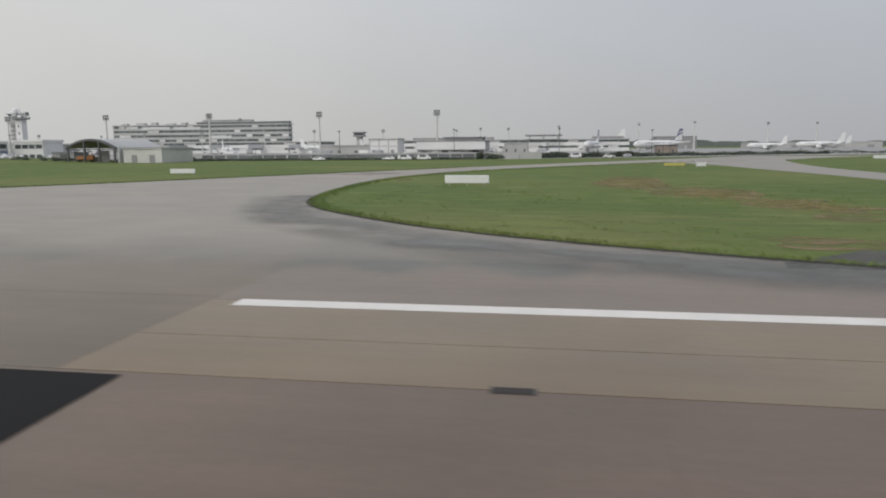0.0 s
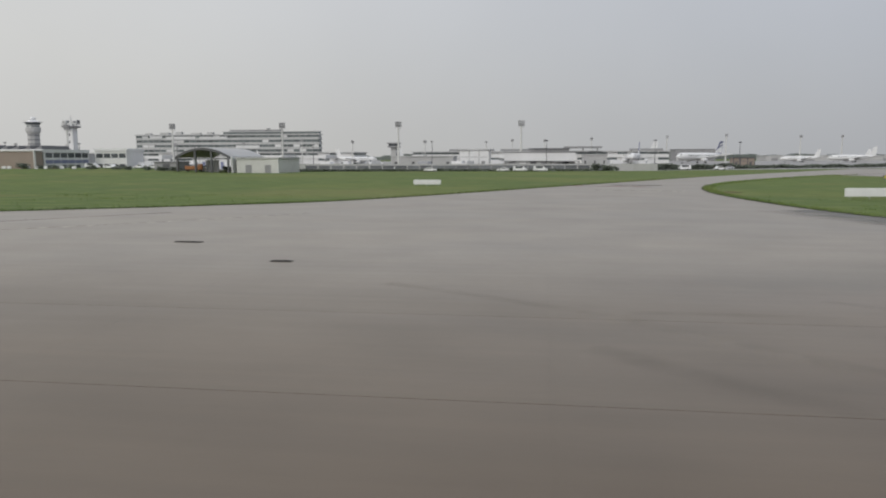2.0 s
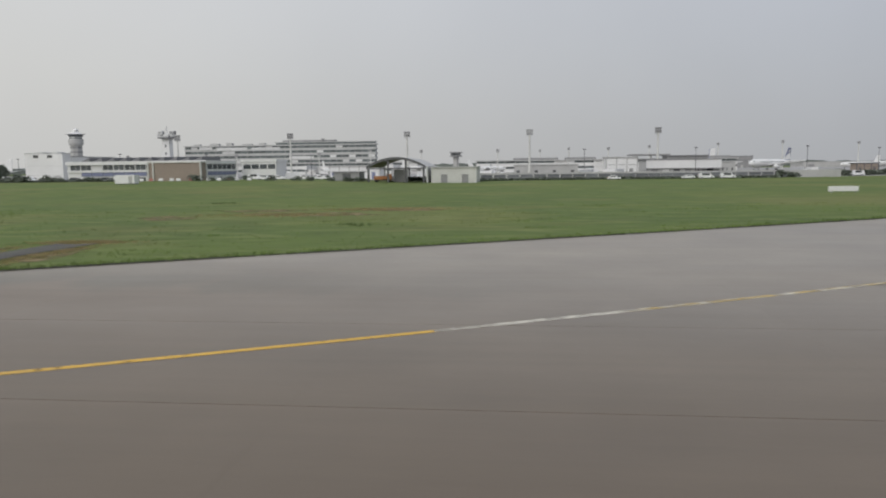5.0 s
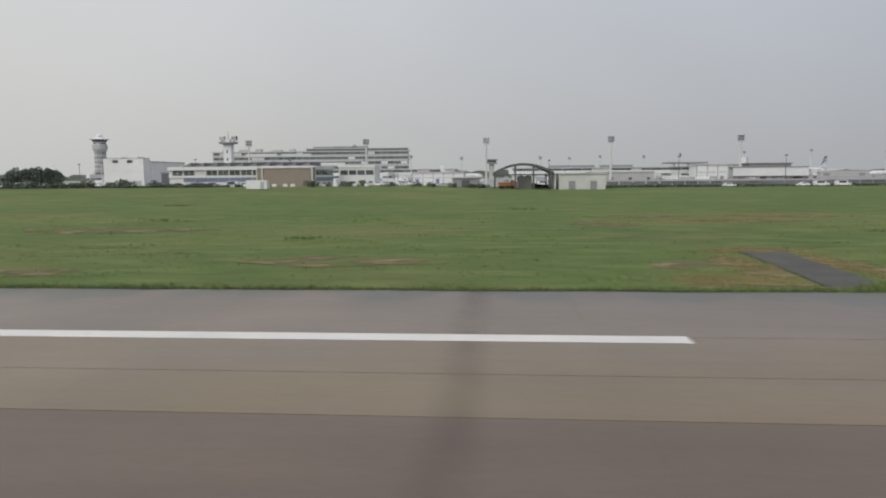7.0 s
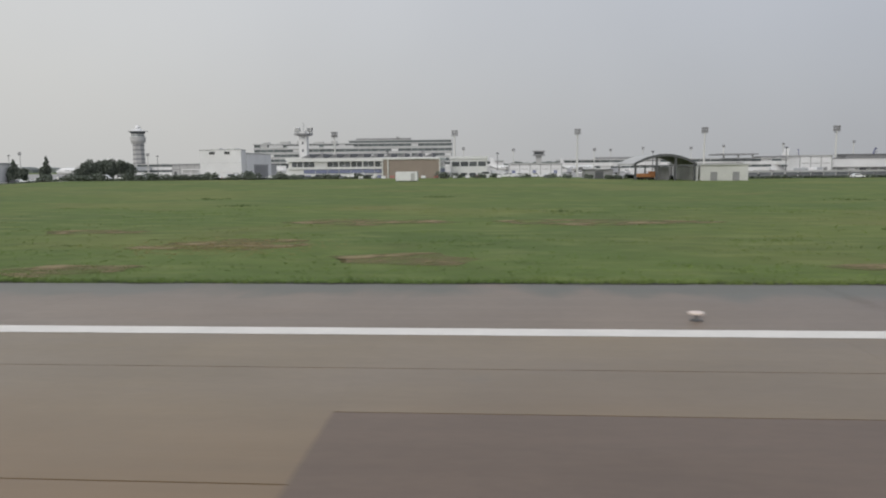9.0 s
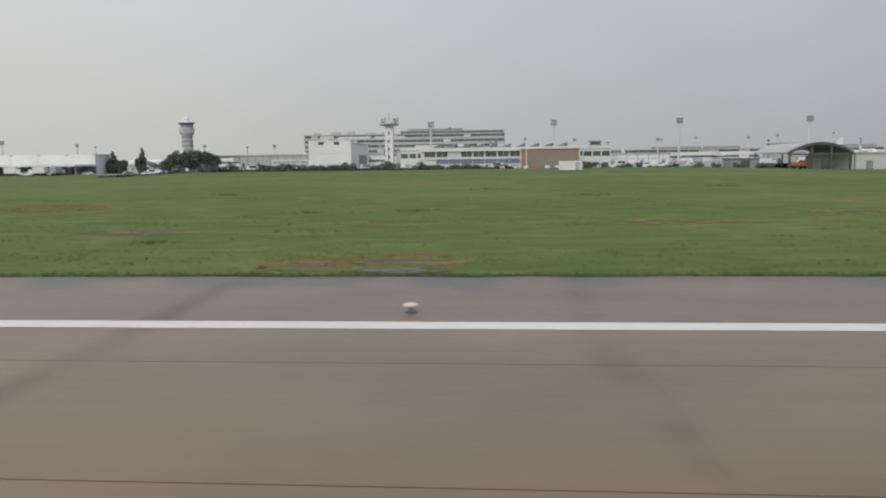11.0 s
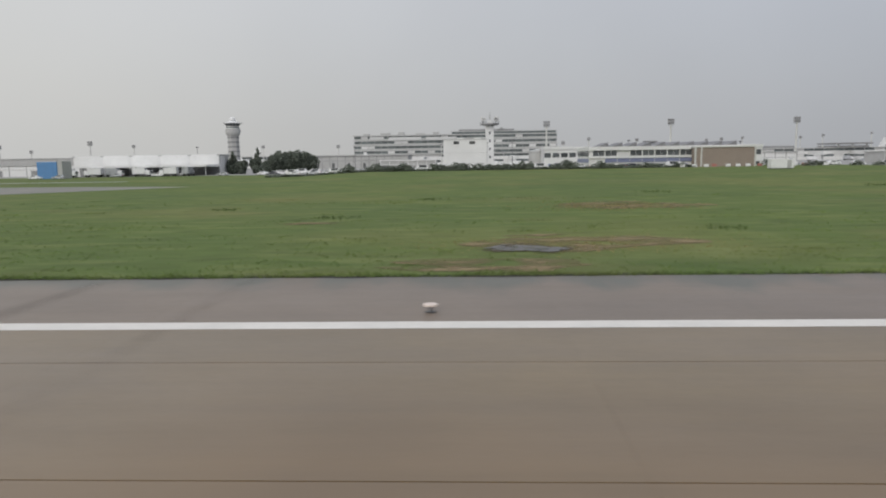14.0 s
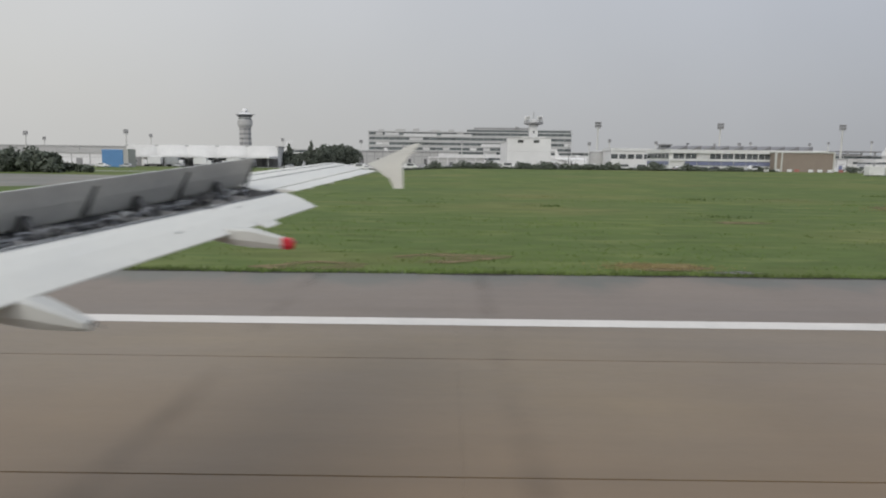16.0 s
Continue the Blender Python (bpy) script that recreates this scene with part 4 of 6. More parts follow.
def long_building():
    e = thing("office_building", (0, 0, 0), "long white two-storey building with ribbon windows", "building")
    x0, x1, y0, y1 = 73.0, 123.6, LONG_Y, LONG_Y + 26.0
    part("wall", boxed(x0, x1, y0 + 0.4, y1, 0, 7.4), M_WHITE, e)
    part("sill_band", boxed(x0 - 0.1, x1 + 0.1, y0, y0 + 0.5, 4.4, 5.1), M_WHITE, e)
    part("fascia", boxed(x0 - 0.3, x1 + 0.3, y0 - 0.3, y0 + 0.6, 6.9, 8.1), M_WHITE, e)
    part("roof", boxed(x0 - 0.2, x1 + 0.2, y0 + 0.6, y1 + 0.2, 7.4, 8.0), M_ROOF, e)
    random.seed(2)
    step = 4.0
    for k in range(12):
        xa = x0 + k * step + 1.0
        part("window", boxed(0.25, step - 0.25, 0, 0.2, 0, 1.75), M_BLIND if random.random() < 0.08 else M_GLASS, e, at=(xa, y0 + 0.25, 5.12))
        part("mullion", boxed(-0.12, 0.12, 0, 0.45, 0, 1.8), M_WHITE, e, at=(xa, y0 + 0.02, 5.1))
        part("glazing_bar", boxed(step / 2 - 0.05, step / 2 + 0.05, 0, 0.24, 0, 1.75), M_WHITE, e, at=(xa, y0 + 0.2, 5.12))
        if k > 0:
            part("shutter", boxed(0.1, step - 0.1, 0, 0.2, 0, 1.3), M_BAY, e, "blue-grey shutter band", at=(xa, y0 + 0.2, 3.0))
        if k % 3 != 1:
            part("window", boxed(0.3, step - 0.5, 0, 0.2, 0, 1.5), M_GLASS, e, at=(xa, y0 + 0.25, 1.0))
        else:
            part("door", boxed(0.8, 2.6, 0, 0.2, 0, 2.4), M_BAY if k % 2 else M_WHITE, e, at=(xa, y0 + 0.25, 0))
    for xe, side in ((x0, -1), (x1, 1)):
        for k in range(6):
            ya = y0 + 1.2 + k * 4.1
            out = sorted((xe + side * 0.02, xe + side * 0.10))
            part("window", boxed(out[0], out[1], ya, ya + 3.5, 5.12, 6.85), M_GLASS, e)
            part("shutter", boxed(out[0], out[1], ya, ya + 3.8, 3.0, 4.3), M_BAY, e, "blue-grey shutter band")
            if k % 2 == 0:
                part("window", boxed(out[0], out[1], ya + 0.3, ya + 2.8, 1.0, 2.4), M_GLASS, e)
        part("end_fascia", boxed(*sorted((xe + side * 0.3, xe + side * 0.31)), y0 + 0.61, y1, 6.95, 8.1), M_WHITE, e)
    for k in range(10):
        bm = bmesh.new()
        xa = x0 + 3 + k * 4.6
        v = [bm.verts.new(p) for p in ((xa, y0 + 3, 8.0), (xa + 3.6, y0 + 3, 8.0), (xa + 3.6, y0 + 3, 9.5), (xa, y0 + 18, 8.0), (xa + 3.6, y0 + 18, 8.0), (xa + 3.6, y0 + 18, 9.5))]
        for f in ((0, 1, 2), (5, 4, 3), (0, 2, 5, 3), (1, 4, 5, 2), (0, 3, 4, 1)):
            bm.faces.new([v[i] for i in f])
        part("skylight", bm, M_ROOF, e, "sloping sawtooth skylight")
    w = thing("end_building", (61.5, 266, 0), "set-back white end building with upper windows", "building")
    part("wall", boxed(0.5, 16, 0, 14, 0, 7.8), M_WHITE, w)
    part("roof", boxed(0.2, 16.3, -0.3, 14.3, 7.8, 8.8), M_WHITE, w)
    for k in range(5):
        part("window", boxed(0.5 + k * 3.1, 3.0 + k * 3.1, -0.06, 0.1, 4.9, 6.6), M_GLASS, w)
    part("door", boxed(2, 4, -0.06, 0.1, 0, 2.6), M_BAY, w)
    w = thing("annex_building", (125.5, 258, 0), "set-back white annex with ribbon windows", "building")
    part("wall", boxed(0, 13.4, 0, 12, 0, 7.6), M_WHITE, w)
    part("roof", boxed(-0.3, 13.7, -0.3, 12.3, 7.6, 8.6), M_WHITE, w)
    for k in range(4):
        part("window", boxed(0.6 + k * 3.2, 3.4 + k * 3.2, -0.06, 0.1, 5.0, 6.7), M_GLASS, w)
        part("window", boxed(0.6 + k * 3.2, 3.0 + k * 3.2, -0.06, 0.1, 1.2, 2.6), M_GLASS, w)
    t = thing("storage_tank", (61.2, 284, 0), "round grey storage tank beside the building", "tank")
    part("shell", lathe([(3.6, 0), (3.6, 7.2), (3.3, 7.8), (0.3, 8.3)], 20), M_PALE, t, smooth=False)
    part("rim", lathe([(3.7, 7.1), (3.7, 7.3)], 20), M_MID, t)
    b = thing("brick_block", (0, 0, 0), "windowless brown brick block with pale edges", "building")
    part("wall", boxed(105.6, 123.7, 226.2, 230.6, 0, 7.3), M_BROWN, b)
    for z in [0.9 * k for k in range(1, 9)]:
        part("brick_course", boxed(105.58, 123.72, 226.17, 226.3, z - 0.05, z), M_BROWN, b)
    part("roof_edge", boxed(105.3, 124.0, 225.9, 230.62, 7.3, 7.75), M_CREAM, b)
    for x in (105.2, 107.0, 123.7):
        part("corner_post", boxed(x, x + 0.45, 225.85, 226.6, 0, 7.3), M_CREAM, b)


long_building()


def arched_hangar():
    e = thing("arched_hangar", (0, 0, 0), "open arched hangar with dark curved roof edge", "hangar")
    xa, xb, y0, y1, spring, rise = 183.0, 201.5, 214.0, 242.0, 5.3, 2.8
    n = 18
    outer = [(xa + (xb - xa) * k / n, spring + rise * (1 - (2 * k / n - 1) ** 2)) for k in range(n + 1)]
    for name, ya, yb, t, m in (("roof_shell", y0 + 0.9, y1, 0.35, M_PALE), ("roof_edge", y0, y0 + 0.9, 0.75, M_DARK)):
        loops = [[(x, ya, z), (x, yb, z), (x, yb, z - t), (x, ya, z - t)] for x, z in outer]
        part(name, rings(bmesh.new(), loops), m, e)
    for x in (xa + 0.3, xa + 6.5, xb - 6.5, xb - 0.9):
        h = spring + rise * (1 - (2 * (x - xa) / (xb - xa) - 1) ** 2) - 0.7
        part("column", boxed(x, x + 0.55, y0 + 0.2, y0 + 0.8, 0, h), M_DARK, e)
    for x in (xa + 0.3, xa + 9.0, xb - 0.9):
        part("column", boxed(x, x + 0.45, y1 - 0.6, y1 - 0.2, 0, spring - 0.3), M_MID, e)
    part("side_wall", boxed(xb + 0.1, xb + 0.5, y0 + 1, y1, 0, spring - 0.1), M_WHITE, e)
    part("tie_beam", boxed(xa, xb, y0 + 0.3, y0 + 0.7, spring - 0.9, spring - 0.5), M_DARK, e)
    part("gate", boxed(xa + 7.5, xa + 12, y0 + 6, y0 + 6.3, 0, 4.2), M_MID, e)
    s = thing("store_shed", (0, 0, 0), "low white flat-roofed store beside the hangar", "shed")
    part("wall", boxed(203.0, 217.0, 216, 236, 0, 4.6), M_CREAM, s)
    part("roof", boxed(202.7, 217.3, 215.7, 236.3, 4.6, 5.0), M_PALE, s)
    for x in (206.0, 212.5):
        part("door", boxed(x, x + 2.0, 215.9, 216.2, 0, 2.6), M_MID, s)
    t = thing("tool_shed", (174, 224, 0), "small grey metal shed beside the hangar", "shed")
    part("wall", boxed(-4, 4.5, 0, 8, 0, 3.4), M_MID, t)
    part("roof", boxed(-4.3, 4.8, -0.3, 8.3, 3.4, 3.7), M_ROOF, t)
    part("door", boxed(-1, 1.6, -0.1, 0.1, 0, 3), M_DARK, t)


arched_hangar()


def shed(x0, x1, y0, y1, h, name, label, wall, bays, door=None, lip=None):
    e = thing(name, (x0, y0, 0), label, "warehouse")
    w, d = x1 - x0, y1 - y0
    part("wall", boxed(0, w, 0, d, 0, h), wall, e)
    part("roof", boxed(-0.4, w + 0.4, -0.4, d + 0.4, h, h + 0.5), lip or M_PALE, e)
    step = w / bays
    for k in range(bays + 1):
        part("pilaster", boxed(k * step - 0.18, k * step + 0.18, -0.16, 0.1, 0, h), lip or M_PALE, e)
    for k in range(bays):
        if door and k % 2 == 0:
            part("door", boxed(k * step + step * 0.25, k * step + step * 0.6, -0.1, 0.1, 0, min(3.4, h * 0.55)), door, e)
        part("vent_band", boxed(k * step + 0.6, k * step + step - 0.6, -0.06, 0.1, h * 0.62, h * 0.66), lip or M_PALE, e)
    return e


shed(266.0, 278.5, 297, 309, 7.8, "pump_house", "plain white box building on the apron", M_WHITE, 3, M_MID)
cs = thing("cargo_shed", (284.5, 308, 0), "long white cargo shed with a deep plain fascia", "warehouse")
part("wall", boxed(0, 30.2, 1.2, 22, 0, 6.6), M_PALE, cs)
part("fascia", boxed(-0.3, 30.5, 0, 1.2, 3.3, 6.8), M_WHITE, cs, "deep white fascia")
part("roof", boxed(-0.5, 30.7, -0.2, 22.3, 6.8, 7.15), M_ROOF, cs, "dark felt roof edge")
part("upper_roof", boxed(10.5, 28.0, 12, 22, 7.15, 8.5), M_MID, cs, "grey raised roof")
part("upper_roof_edge", boxed(10.0, 28.5, 11.5, 22.5, 8.5, 8.9), M_ROOF, cs)
for k in range(6):
    part("door", boxed(2.0 + 4.6 * k, 4.6 + 4.6 * k, 1.05, 1.2, 0, 2.9), (M_MID, M_WHITE, M_DARK)[k % 3], cs)
    part("column", boxed(1.0 + 4.6 * k, 1.3 + 4.6 * k, 0.3, 0.6, 0, 3.3), M_GALV, cs)
part("canopy", boxed(19.5, 32.0, -5.0, 0.0, 3.0, 3.3), M_ROOF, cs, "dark flat canopy")
for x in (19.9, 25.6, 31.4):
    part("canopy_post", boxed(x, x + 0.25, -4.7, -4.4, 0, 3.0), M_DARK, cs)
shed(394.0, 404.0, 363, 370, 4.2, "hut", "small dark timber hut on the grass edge", M_BROWN, 3, M_DARK, M_DARK)
shed(320.5, 331.5, 345, 358, 5.8, "store", "low grey store beside the cargo shed", M_PALE, 5, M_DARK)
shed(228.0, 258.0, 340, 356, 5.2, "garage", "low pale vehicle garage with dark doors", M_PALE, 7, M_DARK)
shed(-8.0, 18.0, 330, 345, 4.4, "workshop", "low grey workshop with shaded doors", M_PALE, 6, M_DARK, M_WHITE)
shed(148.0, 170.0, 300, 315, 5.6, "depot", "low white depot behind parked vehicles", M_WHITE, 5, M_BAY)
wh = shed(-127.0, -67.0, 281, 292, 7.7, "warehouse", "large white warehouse with panelled front", M_WHITE, 7, M_MID)
bay = 60.0 / 5
for k in range(5):
    arc = [(k * bay + bay * j / 10, -0.25 - 0.55 * math.sin(math.pi * j / 10) ** 0.7) for j in range(11)]
    part("bowed_panel", rings(bmesh.new(), [[(x, y, 4.1), (x, y, 8.25), (x, 0.05, 8.25), (x, 0.05, 4.1)] for x, y in arc]), M_WHITE, wh, "bowed white wall panel")
part("canopy", boxed(6, 60.5, -15.5, -0.9, 3.5, 4.15), M_WHITE, wh, "flat white loading canopy")
for k in range(8):
    part("canopy_post", boxed(11 + k * 6.9, 11.3 + k * 6.9, -13.6, -13.3, 0, 3.5), M_GALV, wh)
    part("loading_door", boxed(12 + k * 6.2, 16.5 + k * 6.2, -0.22, 0.0, 0, 3.2), M_MID if k % 2 else M_PALE, wh)
shed(-175.0, -128.0, 300, 318, 4.6, "sorting_hall", "low white hall behind the blue store", M_WHITE, 6, M_MID)
shed(-330.0, -190.0, 420, 450, 8.6, "hangar", "long pale hangar across the apron", M_PALE, 10, M_MID)
shed(-64.0, -5.0, 440, 470, 7.5, "catering_hall", "long pale hall beyond the trees", M_PALE, 12, M_DARK, M_MID)
shed(455.0, 500.0, 850, 880, 13.5, "maintenance_hangar", "tall grey hangar on the far apron", M_MID, 6, M_PALE, M_ROOF)
shed(560.0, 700.0, 860, 900, 6.0, "maintenance_hangar", "wide pale hangar beyond parked airliners", M_PALE, 7, M_MID)
bl = thing("blue_store", (-119, 243, 0), "bright blue sheeted storage box", "container")
part("body", boxed(0.3, 7.6, 0, 6.0, 0, 6.0, soft=0.12), M_BLUE, bl)
for k in range(9):
    part("rib", boxed(0.6 + k * 0.80, 0.7 + k * 0.80, -0.05, 0.02, 0.3, 5.7), M_BLUE, bl)
part("end_panel", boxed(7.6, 9.4, 0.2, 6.0, 0, 6.2), M_PALE, bl, "pale end panel")
wb = thing("site_container", (117.4, 191, rise(117.4, 191)), "white site container standing on the meadow", "container")
part("body", boxed(-3.0, 3.0, 0, 2.5, 0.15, 2.6, soft=0.06), M_WHITE, wb)
part("skid", boxed(-2.8, 2.8, 0.2, 2.3, -0.05, 0.15), M_DARK, wb)
part("door", boxed(1.2, 2.3, -0.04, 0.02, 0.2, 2.3), M_PALE, wb)
ap = thing("apron_control_tower", (179, 580, 0), "small two-tier apron control tower", "tower")
part("shaft", boxed(-2.2, 2.2, -2.2, 2.2, 0, 13.2), M_PALE, ap)
part("lower_deck", boxed(-4.6, 4.6, -4.6, 4.6, 13.2, 14.4, soft=0.2), M_MID, ap)
part("glazing", boxed(-3.8, 3.8, -3.8, 3.8, 14.4, 16.2), M_GLASS, ap)
part("roof", boxed(-4.9, 4.9, -4.9, 4.9, 16.2, 17.3, soft=0.2), M_MID, ap)


# ---- masts ----
def flood_mast(x, y, h, head, label, group, n=4):
    e = thing("floodlight_mast", (x, y, 0), label, "light mast", group)
    part("pole", lathe([(0.62 * h / 20, 0), (0.5 * h / 20, 0.3 * h), (0.34 * h / 20, h - head * 0.3)], 10), M_CREAM, e)
    part("crown", boxed(-head / 2, head / 2, -0.25, 0.25, h - 0.15, h + 0.1), M_GALV, e)
    part("crown", boxed(-head / 2, head / 2, -0.25, 0.25, h - head * 0.62, h - head * 0.55), M_GALV, e)
    for row in (0, 1):
        for k in range(n):
            x0 = -head / 2 + head * k / n
            part("lamp_head", boxed(x0 + 0.08, x0 + head / n - 0.08, -0.5, 0.35, h - head * (0.42 - 0.5 * row), h + head * (0.02 + 0.42 * row), soft=0.05), M_MID, e)
    return e


for x in (68.6, 123.9, 179.1, 234.9, 291.3):
    flood_mast(x, 321.5, 20.0, 2.9, "tall pale grey floodlight mast with boxed lamps", "apron floodlight masts")
for x, y, h in ((-160.5, 355, 15.6), (-209.7, 503, 17.5), (-281, 495, 14.5), (-227, 382, 15.0), (-120, 520, 16), (-60, 500, 15), (12, 530, 15.5), (95, 470, 14.5), (120, 520, 18), (157, 530, 17), (215, 520, 16.5), (303.7, 592, 18.5),
                (345, 640, 21), (420, 700, 24), (463, 655, 24), (520, 640, 22), (585, 720, 24), (275, 640, 20), (250, 660, 19)):
    flood_mast(x, y, h, 2.4, "slim grey floodlight mast on the apron", "far floodlight masts", 2)


def lamp_post(x, y, h):
    e = thing("lamp_post", (x, y, 0), "thin dark lamp post beside the road", "lamp post", "lamp posts")
    part("pole", lathe([(0.16, 0), (0.09, h)], 8), M_DARK, e)
    part("lamp_head", boxed(-0.55, 0.55, -0.3, 0.3, h, h + 0.45, soft=0.06), M_DARK, e)


for x, y, h in ((302.5, 300, 11.5), (347, 302, 11.5), (256, 286, 11), (143, 290, 10), (98, 288, 11), (205, 288, 10), (52, 300, 12), (-20, 330, 11), (-95, 330, 12), (388, 330, 11)):
    lamp_post(x, y, h)


# ---- trees, bushes, hedges ----
def leaf_mesh(lobes, count, leaf, seed, flat=1.0):
    """A crown of many small leaf clumps set in the shells of a few lobes (x, y, z, radius)."""
    rng = np.random.default_rng(seed)
    weights = np.array([r ** 2 for *_, r in lobes])
    pick = rng.choice(len(lobes), count, p=weights / weights.sum())
    base = np.array(lobes)[pick]
    d = rng.normal(0, 1, (count, 3))
    d /= np.linalg.norm(d, axis=1)[:, None]
    centre = base[:, :3] + d * (base[:, 3:] * rng.uniform(0.55, 1.08, (count, 1))) * [1, 1, flat]
    a = rng.normal(0, 1, (count, 3))
    a /= np.linalg.norm(a, axis=1)[:, None]
    b = np.cross(a, rng.normal(0, 1, (count, 3)))
    b /= np.linalg.norm(b, axis=1)[:, None]
    s = leaf * rng.uniform(0.6, 1.4, (count, 1))
    v = np.stack([centre - a * s, centre + b * s * 0.6, centre + a * s, centre - b * s * 0.6], 1).reshape(-1, 3)
    v[:, 2] = np.maximum(v[:, 2], 0.03)
    me = bpy.data.meshes.new("crown")
    me.from_pydata(v.tolist(), [], np.arange(count * 4).reshape(-1, 4).tolist())
    me.materials.append(M_LEAF)
    return me


def tree(x, y, h, spread_r, label, seed, conic=False):
    random.seed(seed)
    e = thing("tree", (x, y, 0), label, "tree", "trees by the apron")
    bm = bmesh.new()
    rod(bm, (0, 0, 0), (0.1, 0, h * 0.55), 0.28 * h / 10, 0.12 * h / 10)
    rod(bm, (0.1, 0, h * 0.55), (0.0, 0.1, h * 0.9), 0.12 * h / 10, 0.03)
    for k in range(7):
        t = random.uniform(0, 6.28)
        z = h * random.uniform(0.25, 0.65)
        rod(bm, (0.05, 0, z), (math.cos(t) * spread_r * 0.65, math.sin(t) * spread_r * 0.65, z + h * 0.18), 0.09 * h / 10, 0.02, 5)
    part("trunk", bm, M_BARK, e)
    lobes = []
    n = 13
    for k in range(n):
        if conic:
            u = k / (n - 1)
            r = spread_r * (1.02 - 0.85 * u) * 0.62
            t = random.uniform(0, 6.28)
            off = spread_r * (1 - u) * 0.42
            lobes.append((math.cos(t) * off, math.sin(t) * off, h * (0.14 + 0.8 * u), r))
        else:
            t = random.uniform(0, 6.28)
            u = random.uniform(0, 1)
            off = spread_r * random.uniform(0.15, 0.62)
            lobes.append((math.cos(t) * off, math.sin(t) * off, h * (0.10 + 0.72 * u * (1 - 0.35 * off / spread_r)), spread_r * random.uniform(0.42, 0.62)))
    c = new("crown", leaf_mesh(lobes, 3600, 0.40, seed))
    c.parent = e


for k, (x, y, h, r, conic) in enumerate(((-64.5, 290, 9.8, 3.6, True), (-70, 293, 6.8, 2.9, False), (-67.3, 291, 7.4, 2.9, False), (-60.9, 290, 6.0, 2.7, False), (-57.6, 302, 11.6, 2.9, True), (-58.6, 303, 8.6, 2.6, False), (-62.5, 336, 9.0, 3.8, False), (-59, 338, 11.0, 4.0, False), (-55.5, 342, 10.6, 4.1, False),
                                         (-52, 344, 12.0, 3.9, False), (-48.8, 347, 11.2, 4.0, False), (-45.5, 350, 9.6, 3.8, False), (-57, 350, 9.4, 4.0, False), (-50, 354, 9.8, 4.0, False))):
    tree(x, y, h, r, "dense dark conical evergreen beside the apron" if conic else "dense dark round-headed tree beside the apron", 100 + k, conic)
for k, (x, y, h, r) in enumerate(((-94, 168, 5.0, 3.1), (-99.5, 169, 5.4, 3.7), (-105.5, 170, 5.7, 3.5), (-111.5, 171, 5.5, 3.7), (-117.5, 172, 5.8, 3.7), (-124, 173, 5.6, 3.5))):
    tree(x, y, h, r, "thick low dark tree in a close row", 130 + k)


def bushes(points, seed):
    random.seed(seed)
    kinds = []
    for k in range(4):
        lobes = [(random.uniform(-1.1, 1.1), random.uniform(-0.6, 0.6), random.uniform(0.35, 1.0), random.uniform(0.5, 0.85)) for _ in range(7)]
        kinds.append(leaf_mesh(lobes, 520, 0.17, seed + k, 0.9))
    for x, y, s in points:
        e = thing("bush", (x, y, rise(x, y)), "dark rounded bush at the meadow's far edge", "bush", "bushes along the meadow")
        bm = bmesh.new()
        for k in range(4):
            rod(bm, (0.1 * k - 0.15, 0, 0), (0.45 * k - 0.7, random.uniform(-0.3, 0.3), 0.9), 0.05, 0.02, 5)
        part("stem", bm, M_BARK, e)
        c = new("crown", kinds[random.randrange(4)])
        c.parent = e
        e.scale = (s * random.uniform(1.0, 1.5), s, s * random.uniform(0.85, 1.15))


random.seed(11)
spots = []
x = -4.0
while x < 102:
    spots.append((x, random.uniform(216, 221), random.uniform(1.0, 1.75)))
    x += random.choice((2.4, 3.0, 6.5, 8.5))
for x in (126, 131, 137, 141, 150, 158, 163, 170, 178, 180.5):
    spots.append((x + random.uniform(-1, 1), random.uniform(217, 222), random.uniform(0.8, 1.4)))
bushes(spots, 300)


def hedge(name, line, height, label, seed, count):
    rng = np.random.default_rng(seed)
    pts = np.array(line)
    k = rng.integers(0, len(pts) - 1, count)
    u = rng.uniform(0, 1, (count, 1))
    p = pts[k] * (1 - u) + pts[k + 1] * u
    top = height * (0.8 + 0.25 * np.sin(p[:, 0] * 0.35) * np.sin(p[:, 0] * 0.11 + 1))
    c = np.stack([p[:, 0], p[:, 1] + rng.normal(0, 0.5, count), rng.uniform(0.05, 1, count) ** 0.7 * top], -1)
    a = rng.normal(0, 1, (count, 3)) * 0.26
    b = rng.normal(0, 1, (count, 3)) * 0.2
    v = np.stack([c - a, c + b, c + a, c - b], 1).reshape(-1, 3)
    v[:, 2] = np.maximum(v[:, 2], 0.02) + [rise(*q) for q in v[:, :2].tolist()]
    me = bpy.data.meshes.new(name)
    me.from_pydata(v.tolist(), [], np.arange(count * 4).reshape(-1, 4).tolist())
    me.materials.append(M_LEAF)
    return tagged(new(name, me), label, "hedge", kind="stuff")


